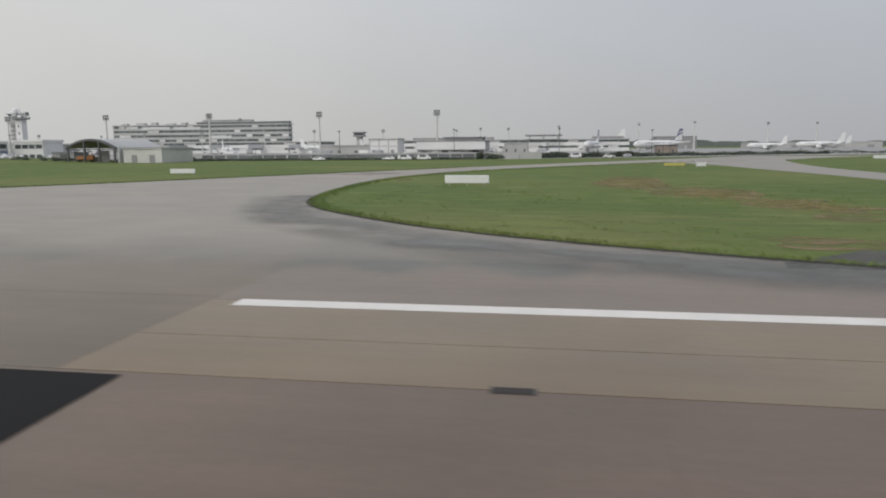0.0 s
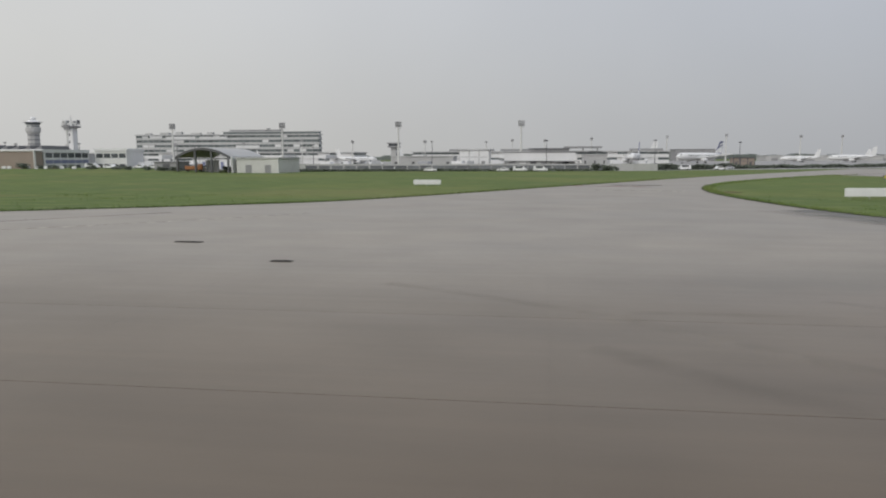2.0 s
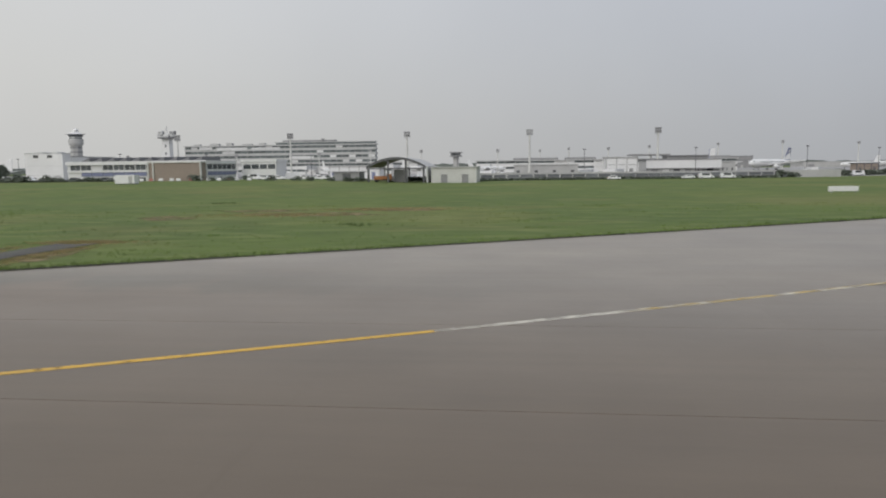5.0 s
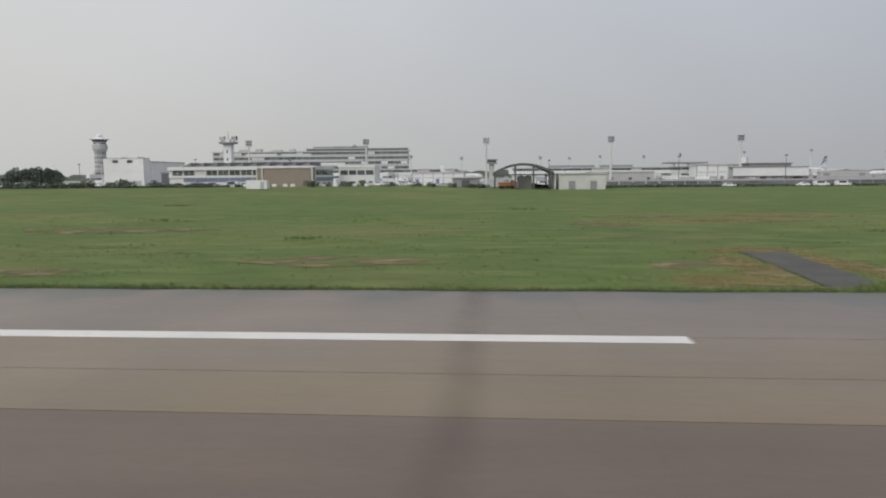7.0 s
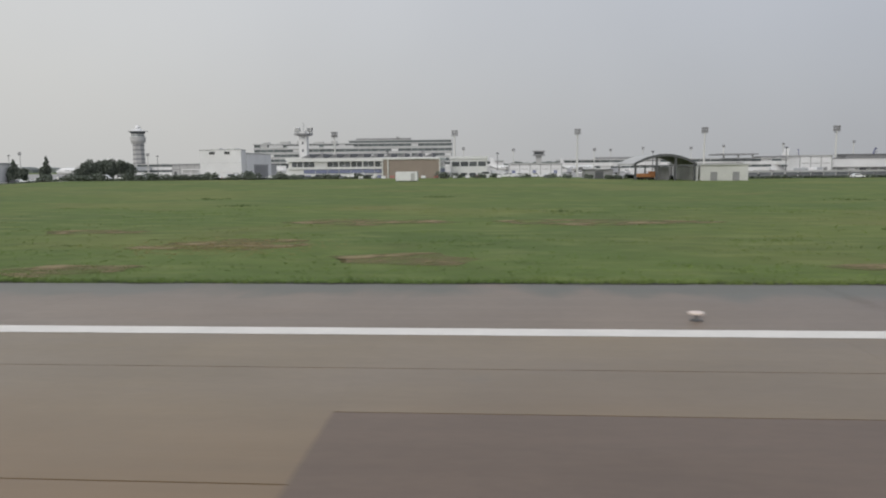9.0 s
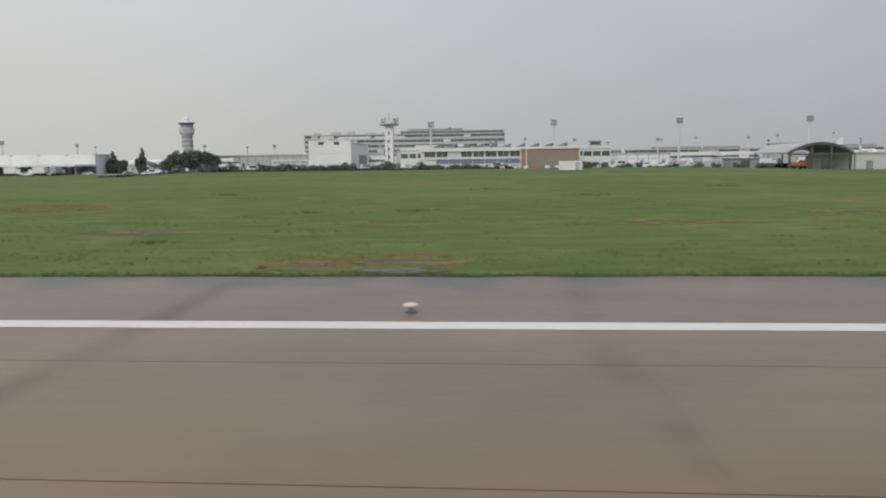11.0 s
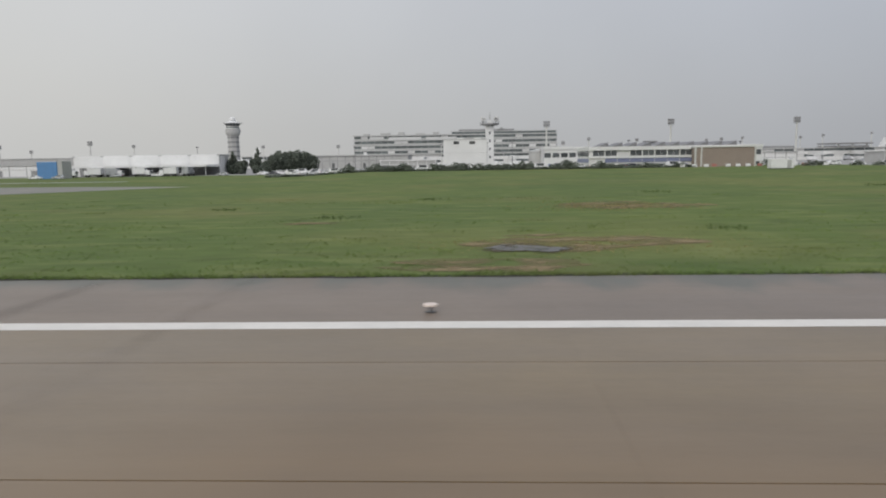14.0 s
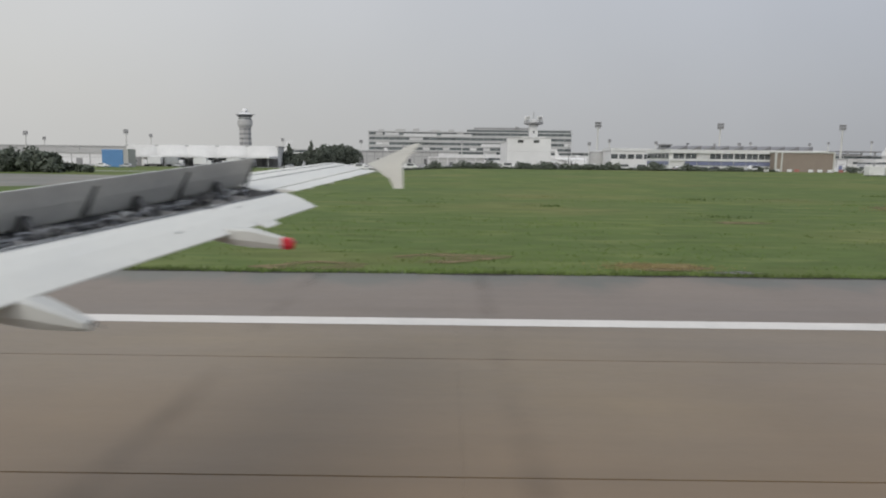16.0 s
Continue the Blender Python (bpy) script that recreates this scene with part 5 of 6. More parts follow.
def blast_fence(line, height):
    e = thing("blast_fence", (0, 0, 0), "long grey metal fence with pale top rail behind the meadow", "fence")
    plate = boxed(0.06, 3.94, -0.05, 0.05, 0.15, height - 0.12)
    panel, post, rail, slat = [part(n, bm, m, e) for n, bm, m in (("panel", plate, M_FENCE), ("post", boxed(-0.08, 0.08, -0.1, 0.1, 0, height + 0.05), M_DARK),
                               ("rail", boxed(0.0, 4.0, -0.09, 0.09, height - 0.12, height + 0.06), M_PALE), ("slat", boxed(0.1, 3.9, -0.09, -0.05, height * 0.45, height * 0.52), M_MID))]
    spare = [panel, post, rail, slat]
    for (xa, ya), (xb, yb) in zip(line, line[1:]):
        n = max(1, int(math.hypot(xb - xa, yb - ya) / 4.0))
        turn = math.degrees(math.atan2(yb - ya, xb - xa))
        for k in range(n):
            m = pose(xa + (xb - xa) * k / n, ya + (yb - ya) * k / n, 0, 0, 0, turn)
            for ob in spare:
                if ob.matrix_basis == ob.matrix_basis.Identity(4):
                    ob.matrix_basis = m
                else:
                    c = new(ob.name.split(".")[0], ob.data)
                    c.parent = e
                    c.matrix_basis = m


blast_fence([(217, 243), (240, 245.5), (262, 248.5), (300, 251), (322, 253)], 2.1)
hedge("hedge", [(186, 243), (214, 242)], 1.3, "low dark hedge behind the hangar", 25, 4000)
hedge("hedge", [(214, 241), (262, 246), (318, 250)], 0.7, "low weeds along the foot of the fence", 26, 7000)
hedge("hedge", [(318, 252), (350, 272), (384, 300)], 2.1, "long dark clipped hedge along the meadow", 21, 12000)
hedge("hedge", [(-30, 219), (40, 219.5), (104, 221)], 0.55, "low dark hedge behind the meadow", 22, 7000)
hedge("hedge", [(-420, 180), (-130, 175), (-86, 171)], 2.4, "dark hedge beside the far taxiway", 23, 9000)
hedge("hedge", [(384, 300), (470, 352), (900, 380)], 1.6, "low dark hedge beside the far apron", 24, 12000)
wall = thing("blast_wall", (0, 0, 0), "long low pale concrete wall behind the hedge", "wall")
for k in range(17):
    part("wall_panel", boxed(0.03, 7.97, 0, 0.3, 0, 2.5), M_PALE, wall, at=(205 + 8 * k, 254 + 0.18 * k, 0))


# ---- vehicles ----
def car_parts(e, paint, van=False):
    h, l = (1.95, 4.9) if van else (1.42, 4.3)
    sill = 0.62 if not van else 0.75
    prof = ([(-l / 2, 0.3), (-l / 2, sill + 0.2), (-l / 2 + 0.15, h - 0.1), (l / 2 - 1.5, h), (l / 2 - 0.75, sill + 0.35), (l / 2 - 0.05, sill + 0.1), (l / 2, 0.3)] if van else
            [(-l / 2, 0.3), (-l / 2, sill + 0.22), (-l / 2 + 0.55, sill + 0.3), (-l / 2 + 1.1, h), (l / 2 - 1.9, h), (l / 2 - 1.15, sill + 0.3), (l / 2 - 0.05, sill + 0.1), (l / 2, 0.3)])
    bm = rings(bmesh.new(), [[(x, y * (0.9 if z > sill + 0.25 else 1), z) for x, z in prof] for y in (-0.85, 0.85)])
    bmesh.ops.recalc_face_normals(bm, faces=bm.faces[:])
    body = part("body", bm, paint, e)
    xa, xb = (-l / 2 + 0.9, l / 2 - 1.6) if van else (-l / 2 + 1.0, l / 2 - 1.75)
    for s in (-1, 1):
        part("side_window", boxed(xa, xb, s * 0.80 - 0.03, s * 0.80 + 0.03, sill + 0.34, h - 0.14), M_GLASS, body)
        part("headlight", boxed(l / 2 - 0.06, l / 2 + 0.02, s * 0.6 - 0.16, s * 0.6 + 0.16, 0.55, 0.7), M_GALV, body)
        part("tail_light", boxed(-l / 2 - 0.02, -l / 2 + 0.04, s * 0.66 - 0.1, s * 0.66 + 0.1, 0.6, 0.85), M_RED, body)
        for xw in (-l / 2 + 0.8, l / 2 - 0.8):
            bm = bmesh.new()
            rod(bm, (xw, s * 0.72, 0.31), (xw, s * 0.9, 0.31), 0.31, 0.31, 12)
            w = part("wheel", bm, M_TYRE, e)
            bm = bmesh.new()
            rod(bm, (xw, s * 0.88, 0.31), (xw, s * 0.92, 0.31), 0.18, 0.17, 10)
            part("rim", bm, M_GALV, w)


models = []
for paint, van, label in ((M_CARW, False, "white parked car behind the bushes"), (M_CARS, False, "silver parked car behind the bushes"), (M_CARD, False, "dark parked car behind the bushes"),
                          (M_CARW, True, "white parked van behind the bushes")):
    e = thing("van" if van else "car", (0, 0, 0), label, "van" if van else "car", "parked vehicles")
    car_parts(e, paint, van)
    models.append(e)
random.seed(31)
places = []
x = 2.0
while x < 100:
    places.append((x, random.uniform(223, 226.5), random.choice((0, 0, 180, 15, -12))))
    x += random.uniform(4.9, 6.8)
places += [(139, 236, 0), (145, 228, 180), (150, 230, 5), (147, 236, 0), (155, 240, 180), (162, 238, 0), (190, 222, 90), (232, 250, 0), (241, 251, 180), (246, 250.5, 0), (270, 258, 0), (305, 262, 180), (311, 262, 0), (262, 243, 0), (287, 246, 180),
           (293, 246, 0), (300, 246, 0), (-92, 270, 0), (-84, 262, 10), (-98, 258, 180), (-104, 266, 0), (-78, 268, 0), (-115, 236, 0), (-108, 238, 180), (-20, 244, 0), (-12, 242, 0), (-28, 246, 180), (-36, 250, 0), (340, 290, 0), (352, 300, 180)]
places += [(-44 + 6.2 * k, 264 + 5 * math.sin(2.4 * k), 180 * (k % 2)) for k in range(10)] + [(-34 + 18 * k, 285, 180 * (k % 2)) for k in range(3)]
for n, (x, y, turn) in enumerate(places):
    k = random.choice((0, 0, 0, 1, 2, 3, 3))
    m = pose(x, y, 0.022 if y > 254 else rise(x, y), 0, 0, turn)
    if models[k].location.length == 0:
        models[k].matrix_basis = m
    else:
        copy_thing(models[k], m)

def box_truck(x, y, turn, m, label):
    e = thing("service_truck", (x, y, 0.022), label, "truck", "apron trucks", turn=turn)
    part("cargo_box", boxed(-3.4, 1.5, -1.2, 1.2, 0.95, 3.3, soft=0.06), m, e)
    cab = part("cab", boxed(1.65, 3.3, -1.1, 1.1, 0.6, 2.4, soft=0.18), M_CARW, e)
    part("windscreen", boxed(3.1, 3.32, -0.9, 0.9, 1.5, 2.15), M_GLASS, cab)
    part("chassis", boxed(-3.3, 3.2, -0.5, 0.5, 0.5, 0.94), M_DARK, e)
    for xw in (-2.2, 2.4):
        for s in (-1, 1):
            bm = bmesh.new()
            rod(bm, (xw, s * 0.75, 0.45), (xw, s * 1.1, 0.45), 0.45, 0.45, 12)
            part("wheel", bm, M_TYRE, e)
    return e


trucks = [box_truck(66, 300, 0, M_CARW, "white box truck on the apron"), box_truck(96, 330, 180, M_CARS, "silver box truck on the apron")]
for k, (x, turn) in enumerate(((-119, 0), (-110, 180), (-101, 0), (-91, 0), (-80, 180), (-73, 90))):
    copy_thing(trucks[k % 3 == 2], pose(x, 262.8 + (k % 2) * 1.6, 0.022, 0, 0, turn))
random.seed(77)
for k in range(34):
    copy_thing(trucks[k % 3 == 2], pose(random.uniform(48, 345), random.uniform(262, 296) if k % 2 else random.uniform(360, 520), 0.022, 0, 0, random.choice((0, 180, 20, -25, 90))))
for k in range(44):
    copy_thing(random.choice((models[0], models[3], models[3], models[1])), pose(random.uniform(-60, 380), random.uniform(258, 300) if k % 3 else random.uniform(380, 540), 0.022, 0, 0, random.choice((0, 180, 10, 170))))

for k in range(14):
    e = thing("road_barrier", (99.5 + 3.3 * k + (0.6 if k % 3 else 0), 219.5 + (k % 2) * 0.8, rise(99.5 + 3.3 * k, 219.5)), "white and red plastic road barrier block", "barrier", "barrier blocks")
    part("block", boxed(-0.7, 0.7, -0.2, 0.2, 0, 0.9, soft=0.1), M_DULLRED if k % 4 == 3 else M_CARW, e)
    part("foot", boxed(-0.75, 0.75, -0.28, 0.28, 0, 0.12), M_MID, e)


def loader(x, y, turn):
    e = thing("site_vehicle", (x, y, rise(x, y)), "orange airport service truck near the hangar", "truck", turn=turn)
    part("cab", boxed(1.2, 2.6, -1.0, 1.0, 0.7, 2.5, soft=0.15), M_ORANGE, e)
    part("window", boxed(2.0, 2.63, -0.85, 0.85, 1.6, 2.25), M_GLASS, e)
    part("bed", boxed(-2.8, 1.1, -1.05, 1.05, 0.8, 1.9, soft=0.08), M_ORANGE, e)
    part("chassis", boxed(-2.8, 2.5, -0.5, 0.5, 0.5, 0.8), M_DARK, e)
    for xw in (-2.0, 1.8):
        for s in (-1, 1):
            bm = bmesh.new()
            rod(bm, (xw, s * 0.7, 0.42), (xw, s * 1.0, 0.42), 0.42, 0.42, 12)
            part("wheel", bm, M_TYRE, e)


loader(187.5, 218, 20)


# ---- parked airliners ----
def airliner(x, y, turn, size, fin, label):
    e = thing("airliner", (x, y, 0.022), label, "airliner", "parked airliners", turn=turn)
    L, R, z0 = 33 * size, 1.95 * size, 3.6 * size
    rows = []
    for u, r, dz in ((0, 0.06, -0.2), (0.015, 0.4, -0.12), (0.05, 0.75, -0.04), (0.1, 0.97, 0), (0.16, 1, 0), (0.68, 1, 0), (0.8, 0.82, 0.14), (0.92, 0.42, 0.38), (1.0, 0.1, 0.55)):
        rows.append([(L / 2 - L * u, R * r * math.cos(2 * math.pi * k / 16), z0 + R * dz + R * r * math.sin(2 * math.pi * k / 16)) for k in range(16)])
    fus = part("fuselage", rings(bmesh.new(), rows), M_WHITE, e, smooth=True)
    part("cockpit_window", boxed(L / 2 - 0.075 * L, L / 2 - 0.05 * L, -R * 0.68, R * 0.68, z0 + R * 0.34, z0 + R * 0.56), M_GLASS, fus)
    for s in (-1, 1):
        for k in range(12):
            part("cabin_window", boxed(L * 0.28 - k * L * 0.048, L * 0.28 - k * L * 0.048 + 0.8 * size, s * R * 0.99 - 0.03, s * R * 0.99 + 0.03, z0 + 0.15 * R, z0 + 0.38 * R), M_GLASS, fus)

    def plate(pts, t, m, name, axis):
        lo, hi = [], []
        for px, py, pz in pts:
            lo.append((px, py - (t if axis == "y" else 0), pz - (t if axis == "z" else 0)))
            hi.append((px, py + (t if axis == "y" else 0), pz + (t if axis == "z" else 0)))
        bm = rings(bmesh.new(), [lo, hi])
        bmesh.ops.recalc_face_normals(bm, faces=bm.faces[:])
        return part(name, bm, m, e)

    plate([(-L * 0.34, 0, z0 + R * 0.8), (-L * 0.44, 0, z0 + R * 4.1), (-L * 0.505, 0, z0 + R * 4.1), (-L * 0.485, 0, z0 + R * 0.7)], 0.16 * size, fin, "fin", "y")
    if fin is M_NAVY:
        plate([(-L * 0.345, 0, z0 + R * 1.0), (-L * 0.374, 0, z0 + R * 1.9), (-L * 0.485, 0, z0 + R * 2.9), (-L * 0.488, 0, z0 + R * 0.9)], 0.20 * size, M_WHITE, "fin_panel", "y")
        plate([(-L * 0.415, 0, z0 + R * 2.75), (-L * 0.43, 0, z0 + R * 3.2), (-L * 0.492, 0, z0 + R * 3.75), (-L * 0.490, 0, z0 + R * 3.3)], 0.20 * size, M_WHITE, "fin_stripe", "y")
    for s in (-1, 1):
        plate([(L * 0.12, s * R * 0.6, z0 - R * 0.45), (-L * 0.12, s * 16.5 * size, z0 + 1.1 * size), (-L * 0.165, s * 16.5 * size, z0 + 1.1 * size), (-L * 0.1, s * R * 0.6, z0 - R * 0.45)], 0.18 * size, M_WHITE, "wing", "z")
        plate([(-L * 0.40, s * 0.3, z0 + R * 0.5), (-L * 0.48, s * 6.2 * size, z0 + R * 0.75), (-L * 0.51, s * 6.2 * size, z0 + R * 0.75), (-L * 0.485, s * 0.3, z0 + R * 0.5)], 0.1 * size, M_WHITE, "tailplane", "z")
        bm = rings(bmesh.new(), [[(L * 0.13 - px, s * 5.6 * size + r * math.cos(2 * math.pi * k / 14), z0 - R * 0.95 + r * math.sin(2 * math.pi * k / 14)) for k in range(14)] for px, r in ((0, 0.85 * size), (1.0 * size, 1.05 * size), (3.0 * size, 0.95 * size), (4.2 * size, 0.5 * size))])
        part("engine", bm, M_WHITE, e, smooth=True)
        bm = bmesh.new()
        rod(bm, (-L * 0.04, s * 2.6 * size, 0.5), (-L * 0.04, s * 2.2 * size, z0 - R * 0.4), 0.2 * size)
        part("main_gear", bm, M_GALV, e)
        bm = bmesh.new()
        rod(bm, (-L * 0.04, s * 2.3 * size, 0.55), (-L * 0.04, s * 3.0 * size, 0.55), 0.55, 0.55, 12)
        part("wheel", bm, M_TYRE, e)
    bm = bmesh.new()
    rod(bm, (L * 0.38, 0, 0.4), (L * 0.38, 0, z0 - R * 0.7), 0.16 * size)
    part("nose_gear", bm, M_GALV, e)
    bm = bmesh.new()
    rod(bm, (L * 0.38, -0.3, 0.4), (L * 0.38, 0.3, 0.4), 0.4, 0.4, 12)
    part("wheel", bm, M_TYRE, e)


for x, y, turn, size, fin, label in ((91, 515, -50, 0.92, M_WHITE, "white parked airliner before the terminal"), (156, 545, 0, 1.0, M_WHITE, "white parked airliner at the pier"), (420.3, 559, 215, 1.45, M_NAVY, "white parked airliner with a dark blue fin"),
                                     (376, 642, 182, 1.6, M_WHITE, "all-white parked airliner behind others"), (370.5, 540, 256, 1.4, M_NAVY, "airliner parked nose to the meadow with dark fin"), (517, 630, 178, 0.95, M_WHITE, "small white airliner on the far apron"),
                                     (628, 800, 185, 1.1, M_WHITE, "white airliner far across the apron"), (206, 540, 20, 0.9, M_WHITE, "white parked airliner beside the pier"), (-30, 525, 5, 0.95, M_WHITE, "white airliner parked beyond the trees"),
                                     (-110.5, 420, 180, 1.12, M_WHITE, "white airliner parked behind the warehouse"), (562, 640, 178, 1.15, M_WHITE, "white airliner on the far apron edge")):
    airliner(x, y, turn, size, fin, label)


# ---- distance ----
rng = np.random.default_rng(9)
vs, fs = [], []
for x0 in range(-2600, 2600, 22):
    h = 7 + 5 * math.sin(x0 * 0.004) + rng.uniform(0, 5)
    y = 1450 + rng.uniform(-60, 60)
    n = len(vs)
    w = rng.uniform(16, 30)
    for dx, dz in ((-w, 0), (-w * 0.8, h * 0.7), (-w * 0.3, h), (w * 0.35, h * 0.92), (w * 0.85, h * 0.6), (w, 0)):
        vs += [(x0 + dx, y, dz), (x0 + dx, y + 30, dz)]
    fs += [tuple(n + k for k in (0, 2, 4, 6, 8, 10))] + [(n + 2 * k, n + 2 * k + 1, n + 2 * k + 3, n + 2 * k + 2) for k in range(5)]
me = bpy.data.meshes.new("backdrop")
me.from_pydata(vs, [], fs)
me.materials.append(M_FAR)
tagged(new("backdrop", me), "pale line of woods far beyond the airfield", "far woods", kind="structure")


# ---- the wing: where the aircraft stands as the roll ends ----
def wing_z(y):
    return 4.47 - (14.9 - y) * 0.083


def lead_x(y):
    return -3.05 - (14.9 - y) * 0.52


def trail_x(y):
    return -1.73 - (14.9 - y) * 0.30


def hinge(y):
    """The line along which the spoilers are hung."""
    return Vector((-3.63 - (11.2 - y) * 0.31, y, 4.29 - (11.2 - y) * 0.080))


def flap_nose(y):
    return Vector((-2.85 - (10.75 - y) * 0.30, y, 4.215 - (10.75 - y) * 0.064))


def flap_tail(y):
    return Vector((-2.33 - (10.75 - y) * 0.28, y, 4.0 - (10.75 - y) * 0.0805))


def section(y, x0, x1, thick, z):
    """An aerofoil cut from nose to tail at one station, closed round."""
    up_side, low_side = [], []
    for u in (0.0, 0.02, 0.07, 0.18, 0.35, 0.6, 0.82, 1.0):
        t = thick * (2.2 * math.sqrt(u) * (1 - u) + 0.03)
        up_side.append((x0 + (x1 - x0) * u, y, z + t * 0.46))
        low_side.append((x0 + (x1 - x0) * u, y, z - t * 0.60))
    return up_side + low_side[::-1]


def solid(loops):
    bm = rings(bmesh.new(), loops)
    bmesh.ops.recalc_face_normals(bm, faces=bm.faces[:])
    return bm


def canoe(y, stations):
    """A keeled fairing: rows of x, top, bottom and half width."""
    loops = []
    for x, top, low, w in stations:
        mid = low + (top - low) * 0.40
        loops.append([(x, y + w * a, z) for a, z in ((-0.72, top), (0.72, top), (1.0, top - (top - low) * 0.10), (0.98, mid), (0.62, low + 0.008), (0.0, low), (-0.62, low + 0.008), (-0.98, mid), (-1.0, top - (top - low) * 0.10))])
    return solid(loops)


def make_wing():
    e = thing("aircraft_wing", (0, 9, 0), "white airliner wing with spoilers up and flap down", "aircraft wing")
    back = (0, -9, 0)
    part("wing_box", solid([section(y, lead_x(y), hinge(y).x, 0.52, hinge(y).z - 0.005) for y in (1.9, 4.5, 7, 9, 11.2)]), M_WING, e, at=back)
    part("outer_panel", solid([section(y, lead_x(y), trail_x(y) - 0.40, 0.37 - 0.014 * (y - 11.2), wing_z(y) + 0.035) for y in (11.2, 12.1, 13.0, 13.9, 14.9)]), M_WING, e, at=back)
    part("aileron", solid([section(y, trail_x(y) - 0.395, trail_x(y), 0.07, wing_z(y) + 0.015) for y in (11.42, 13.0, 14.75)]), M_WING, e, "white aileron", at=back)
    for k, u in enumerate((0.45, 0.68)):
        seam = bmesh.new()
        ends = []
        for y in (11.3, 14.8):
            a, b = lead_x(y), trail_x(y) - 0.40
            t = (0.37 - 0.014 * (y - 11.2)) * (2.2 * math.sqrt(u) * (1 - u) + 0.03)
            ends.append((a + (b - a) * u, y, wing_z(y) + 0.035 + t * 0.46))
        rod(seam, ends[0], ends[1], 0.006 + 0.003 * (k == 1), n=5)
        part("panel_seam", seam, M_MID, e, at=back)
    for y in (11.9, 12.7, 13.5, 14.3):
        horn = boxed(-0.06, 0.025, -0.05, 0.05, -0.022, 0.006, soft=0.008)
        part("hinge_fairing", horn, M_WING, e, at=(trail_x(y) - 0.02, y - 9, wing_z(y) + 0.01))
    for y in (12.3, 13.1, 13.9, 14.5):
        wick = bmesh.new()
        rod(wick, (0, 0, 0), (0.13, 0, -0.012), 0.004, n=5)
        part("static_wick", wick, M_DARK, e, at=(trail_x(y), y - 9, wing_z(y) + 0.012))
    # the fixed trailing edge between the flap's end and the aileron
    loops = [[(hinge(11.2).x + 0.02, y, hinge(11.2).z - 0.06), (trail_x(y) - 0.32, y, wing_z(y) + 0.03), (trail_x(y) - 0.32, y, wing_z(y) - 0.05), (hinge(11.2).x + 0.02, y, hinge(11.2).z - 0.20)] for y in (11.12, 11.40)]
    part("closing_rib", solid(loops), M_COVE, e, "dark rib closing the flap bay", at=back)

    loops = []
    for y in (3.4, 5.0, 6.6, 8.2, 9.6, 10.75):
        a, b = flap_nose(y), flap_tail(y)
        d = b - a
        loops.append([tuple(a + d * u + Vector((0, 0, h))) for u, h in ((-0.14, -0.12), (-0.12, -0.06), (-0.05, -0.015), (0.06, 0.0), (0.25, 0.022), (0.55, 0.028), (0.82, 0.014), (1.0, 0.0), (1.0, -0.012), (0.6, -0.08), (0.1, -0.15))])
    flap = part("flap", solid(loops), M_WING, e, "extended white flap", at=back)
    band = [[tuple(flap_nose(y) + (flap_tail(y) - flap_nose(y)) * u + Vector((0, 0, h))) for u, h in ((-0.13, -0.075), (-0.055, -0.010), (0.055, 0.004), (0.05, -0.02), (-0.10, -0.10))] for y in (3.45, 7.0, 10.70)]
    part("nose_band", solid(band), M_FAIR, flap, "grey nose strip of the flap")
    # A thin dark line runs along the flap's front edge.
    seal = bmesh.new()
    p, q = flap_nose(3.5), flap_nose(10.7)
    rod(seal, p + Vector((0.012, 0, 0.0)), q + Vector((0.012, 0, 0.0)), 0.008, n=6)
    part("seal", seal, M_DARK, flap, "thin dark line along the flap nose")
    for y, u0, u1 in ((6.9, 0.02, 0.98), (9.1, 0.10, 0.98)):
        a, b = flap_nose(y), flap_tail(y)
        seam = bmesh.new()
        rod(seam, a + (b - a) * u0 + Vector((0, 0, 0.010)), a + (b - a) * u1 + Vector((0, 0, 0.004)), 0.004, n=5)
        part("flap_seam", seam, M_FAIR, flap)
    for y, u, r in ((9.0, 0.05, 0.05), (7.85, 0.62, 0.022), (9.35, 0.30, 0.02)):
        a, b = flap_nose(y), flap_tail(y)
        p = a + (b - a) * u
        part("scuff_plate", boxed(-r * 0.4, r * 0.4, -r * 2.2, r * 2.2, 0.0, 0.012), M_FAIR, flap, "small grey scuffed plate", at=(p.x, y, p.z + 0.022))
    loops = [[tuple(flap_tail(y) + Vector((dx, 0, dz))) for dx, dz in ((-0.10, 0.062), (out, drop), (out, drop - 0.012), (-0.10, 0.02))] for y, out, drop in ((9.14, 0.10, -0.048), (9.51, 0.07, -0.052))]
    part("flap_tab", solid(loops), M_WING, e, at=back)

    # the cove under the raised spoilers
    loops = []
    for y in (3.4, 5.5, 7.5, 9.5, 11.12):
        a, h = flap_nose(y), hinge(y)
        loops.append([(h.x - 0.04, y, h.z - 0.02), (h.x + 0.06, y, h.z - 0.15), (h.x + 0.45, y, h.z - 0.26), (a.x - 0.08, y, a.z - 0.16), (a.x - 0.08, y, a.z - 0.22), (h.x - 0.05, y, h.z - 0.34)])
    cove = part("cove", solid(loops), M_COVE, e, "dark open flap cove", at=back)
    random.seed(41)
    for k in range(13):
        y = 5.0 + 0.5 * k
        h = hinge(y)
        part("cove_rib", boxed(0.0, 0.50, -0.010, 0.010, -0.24, -0.075), M_MID if k % 3 else M_DARK, cove, at=(h.x + 0.02, y, h.z))
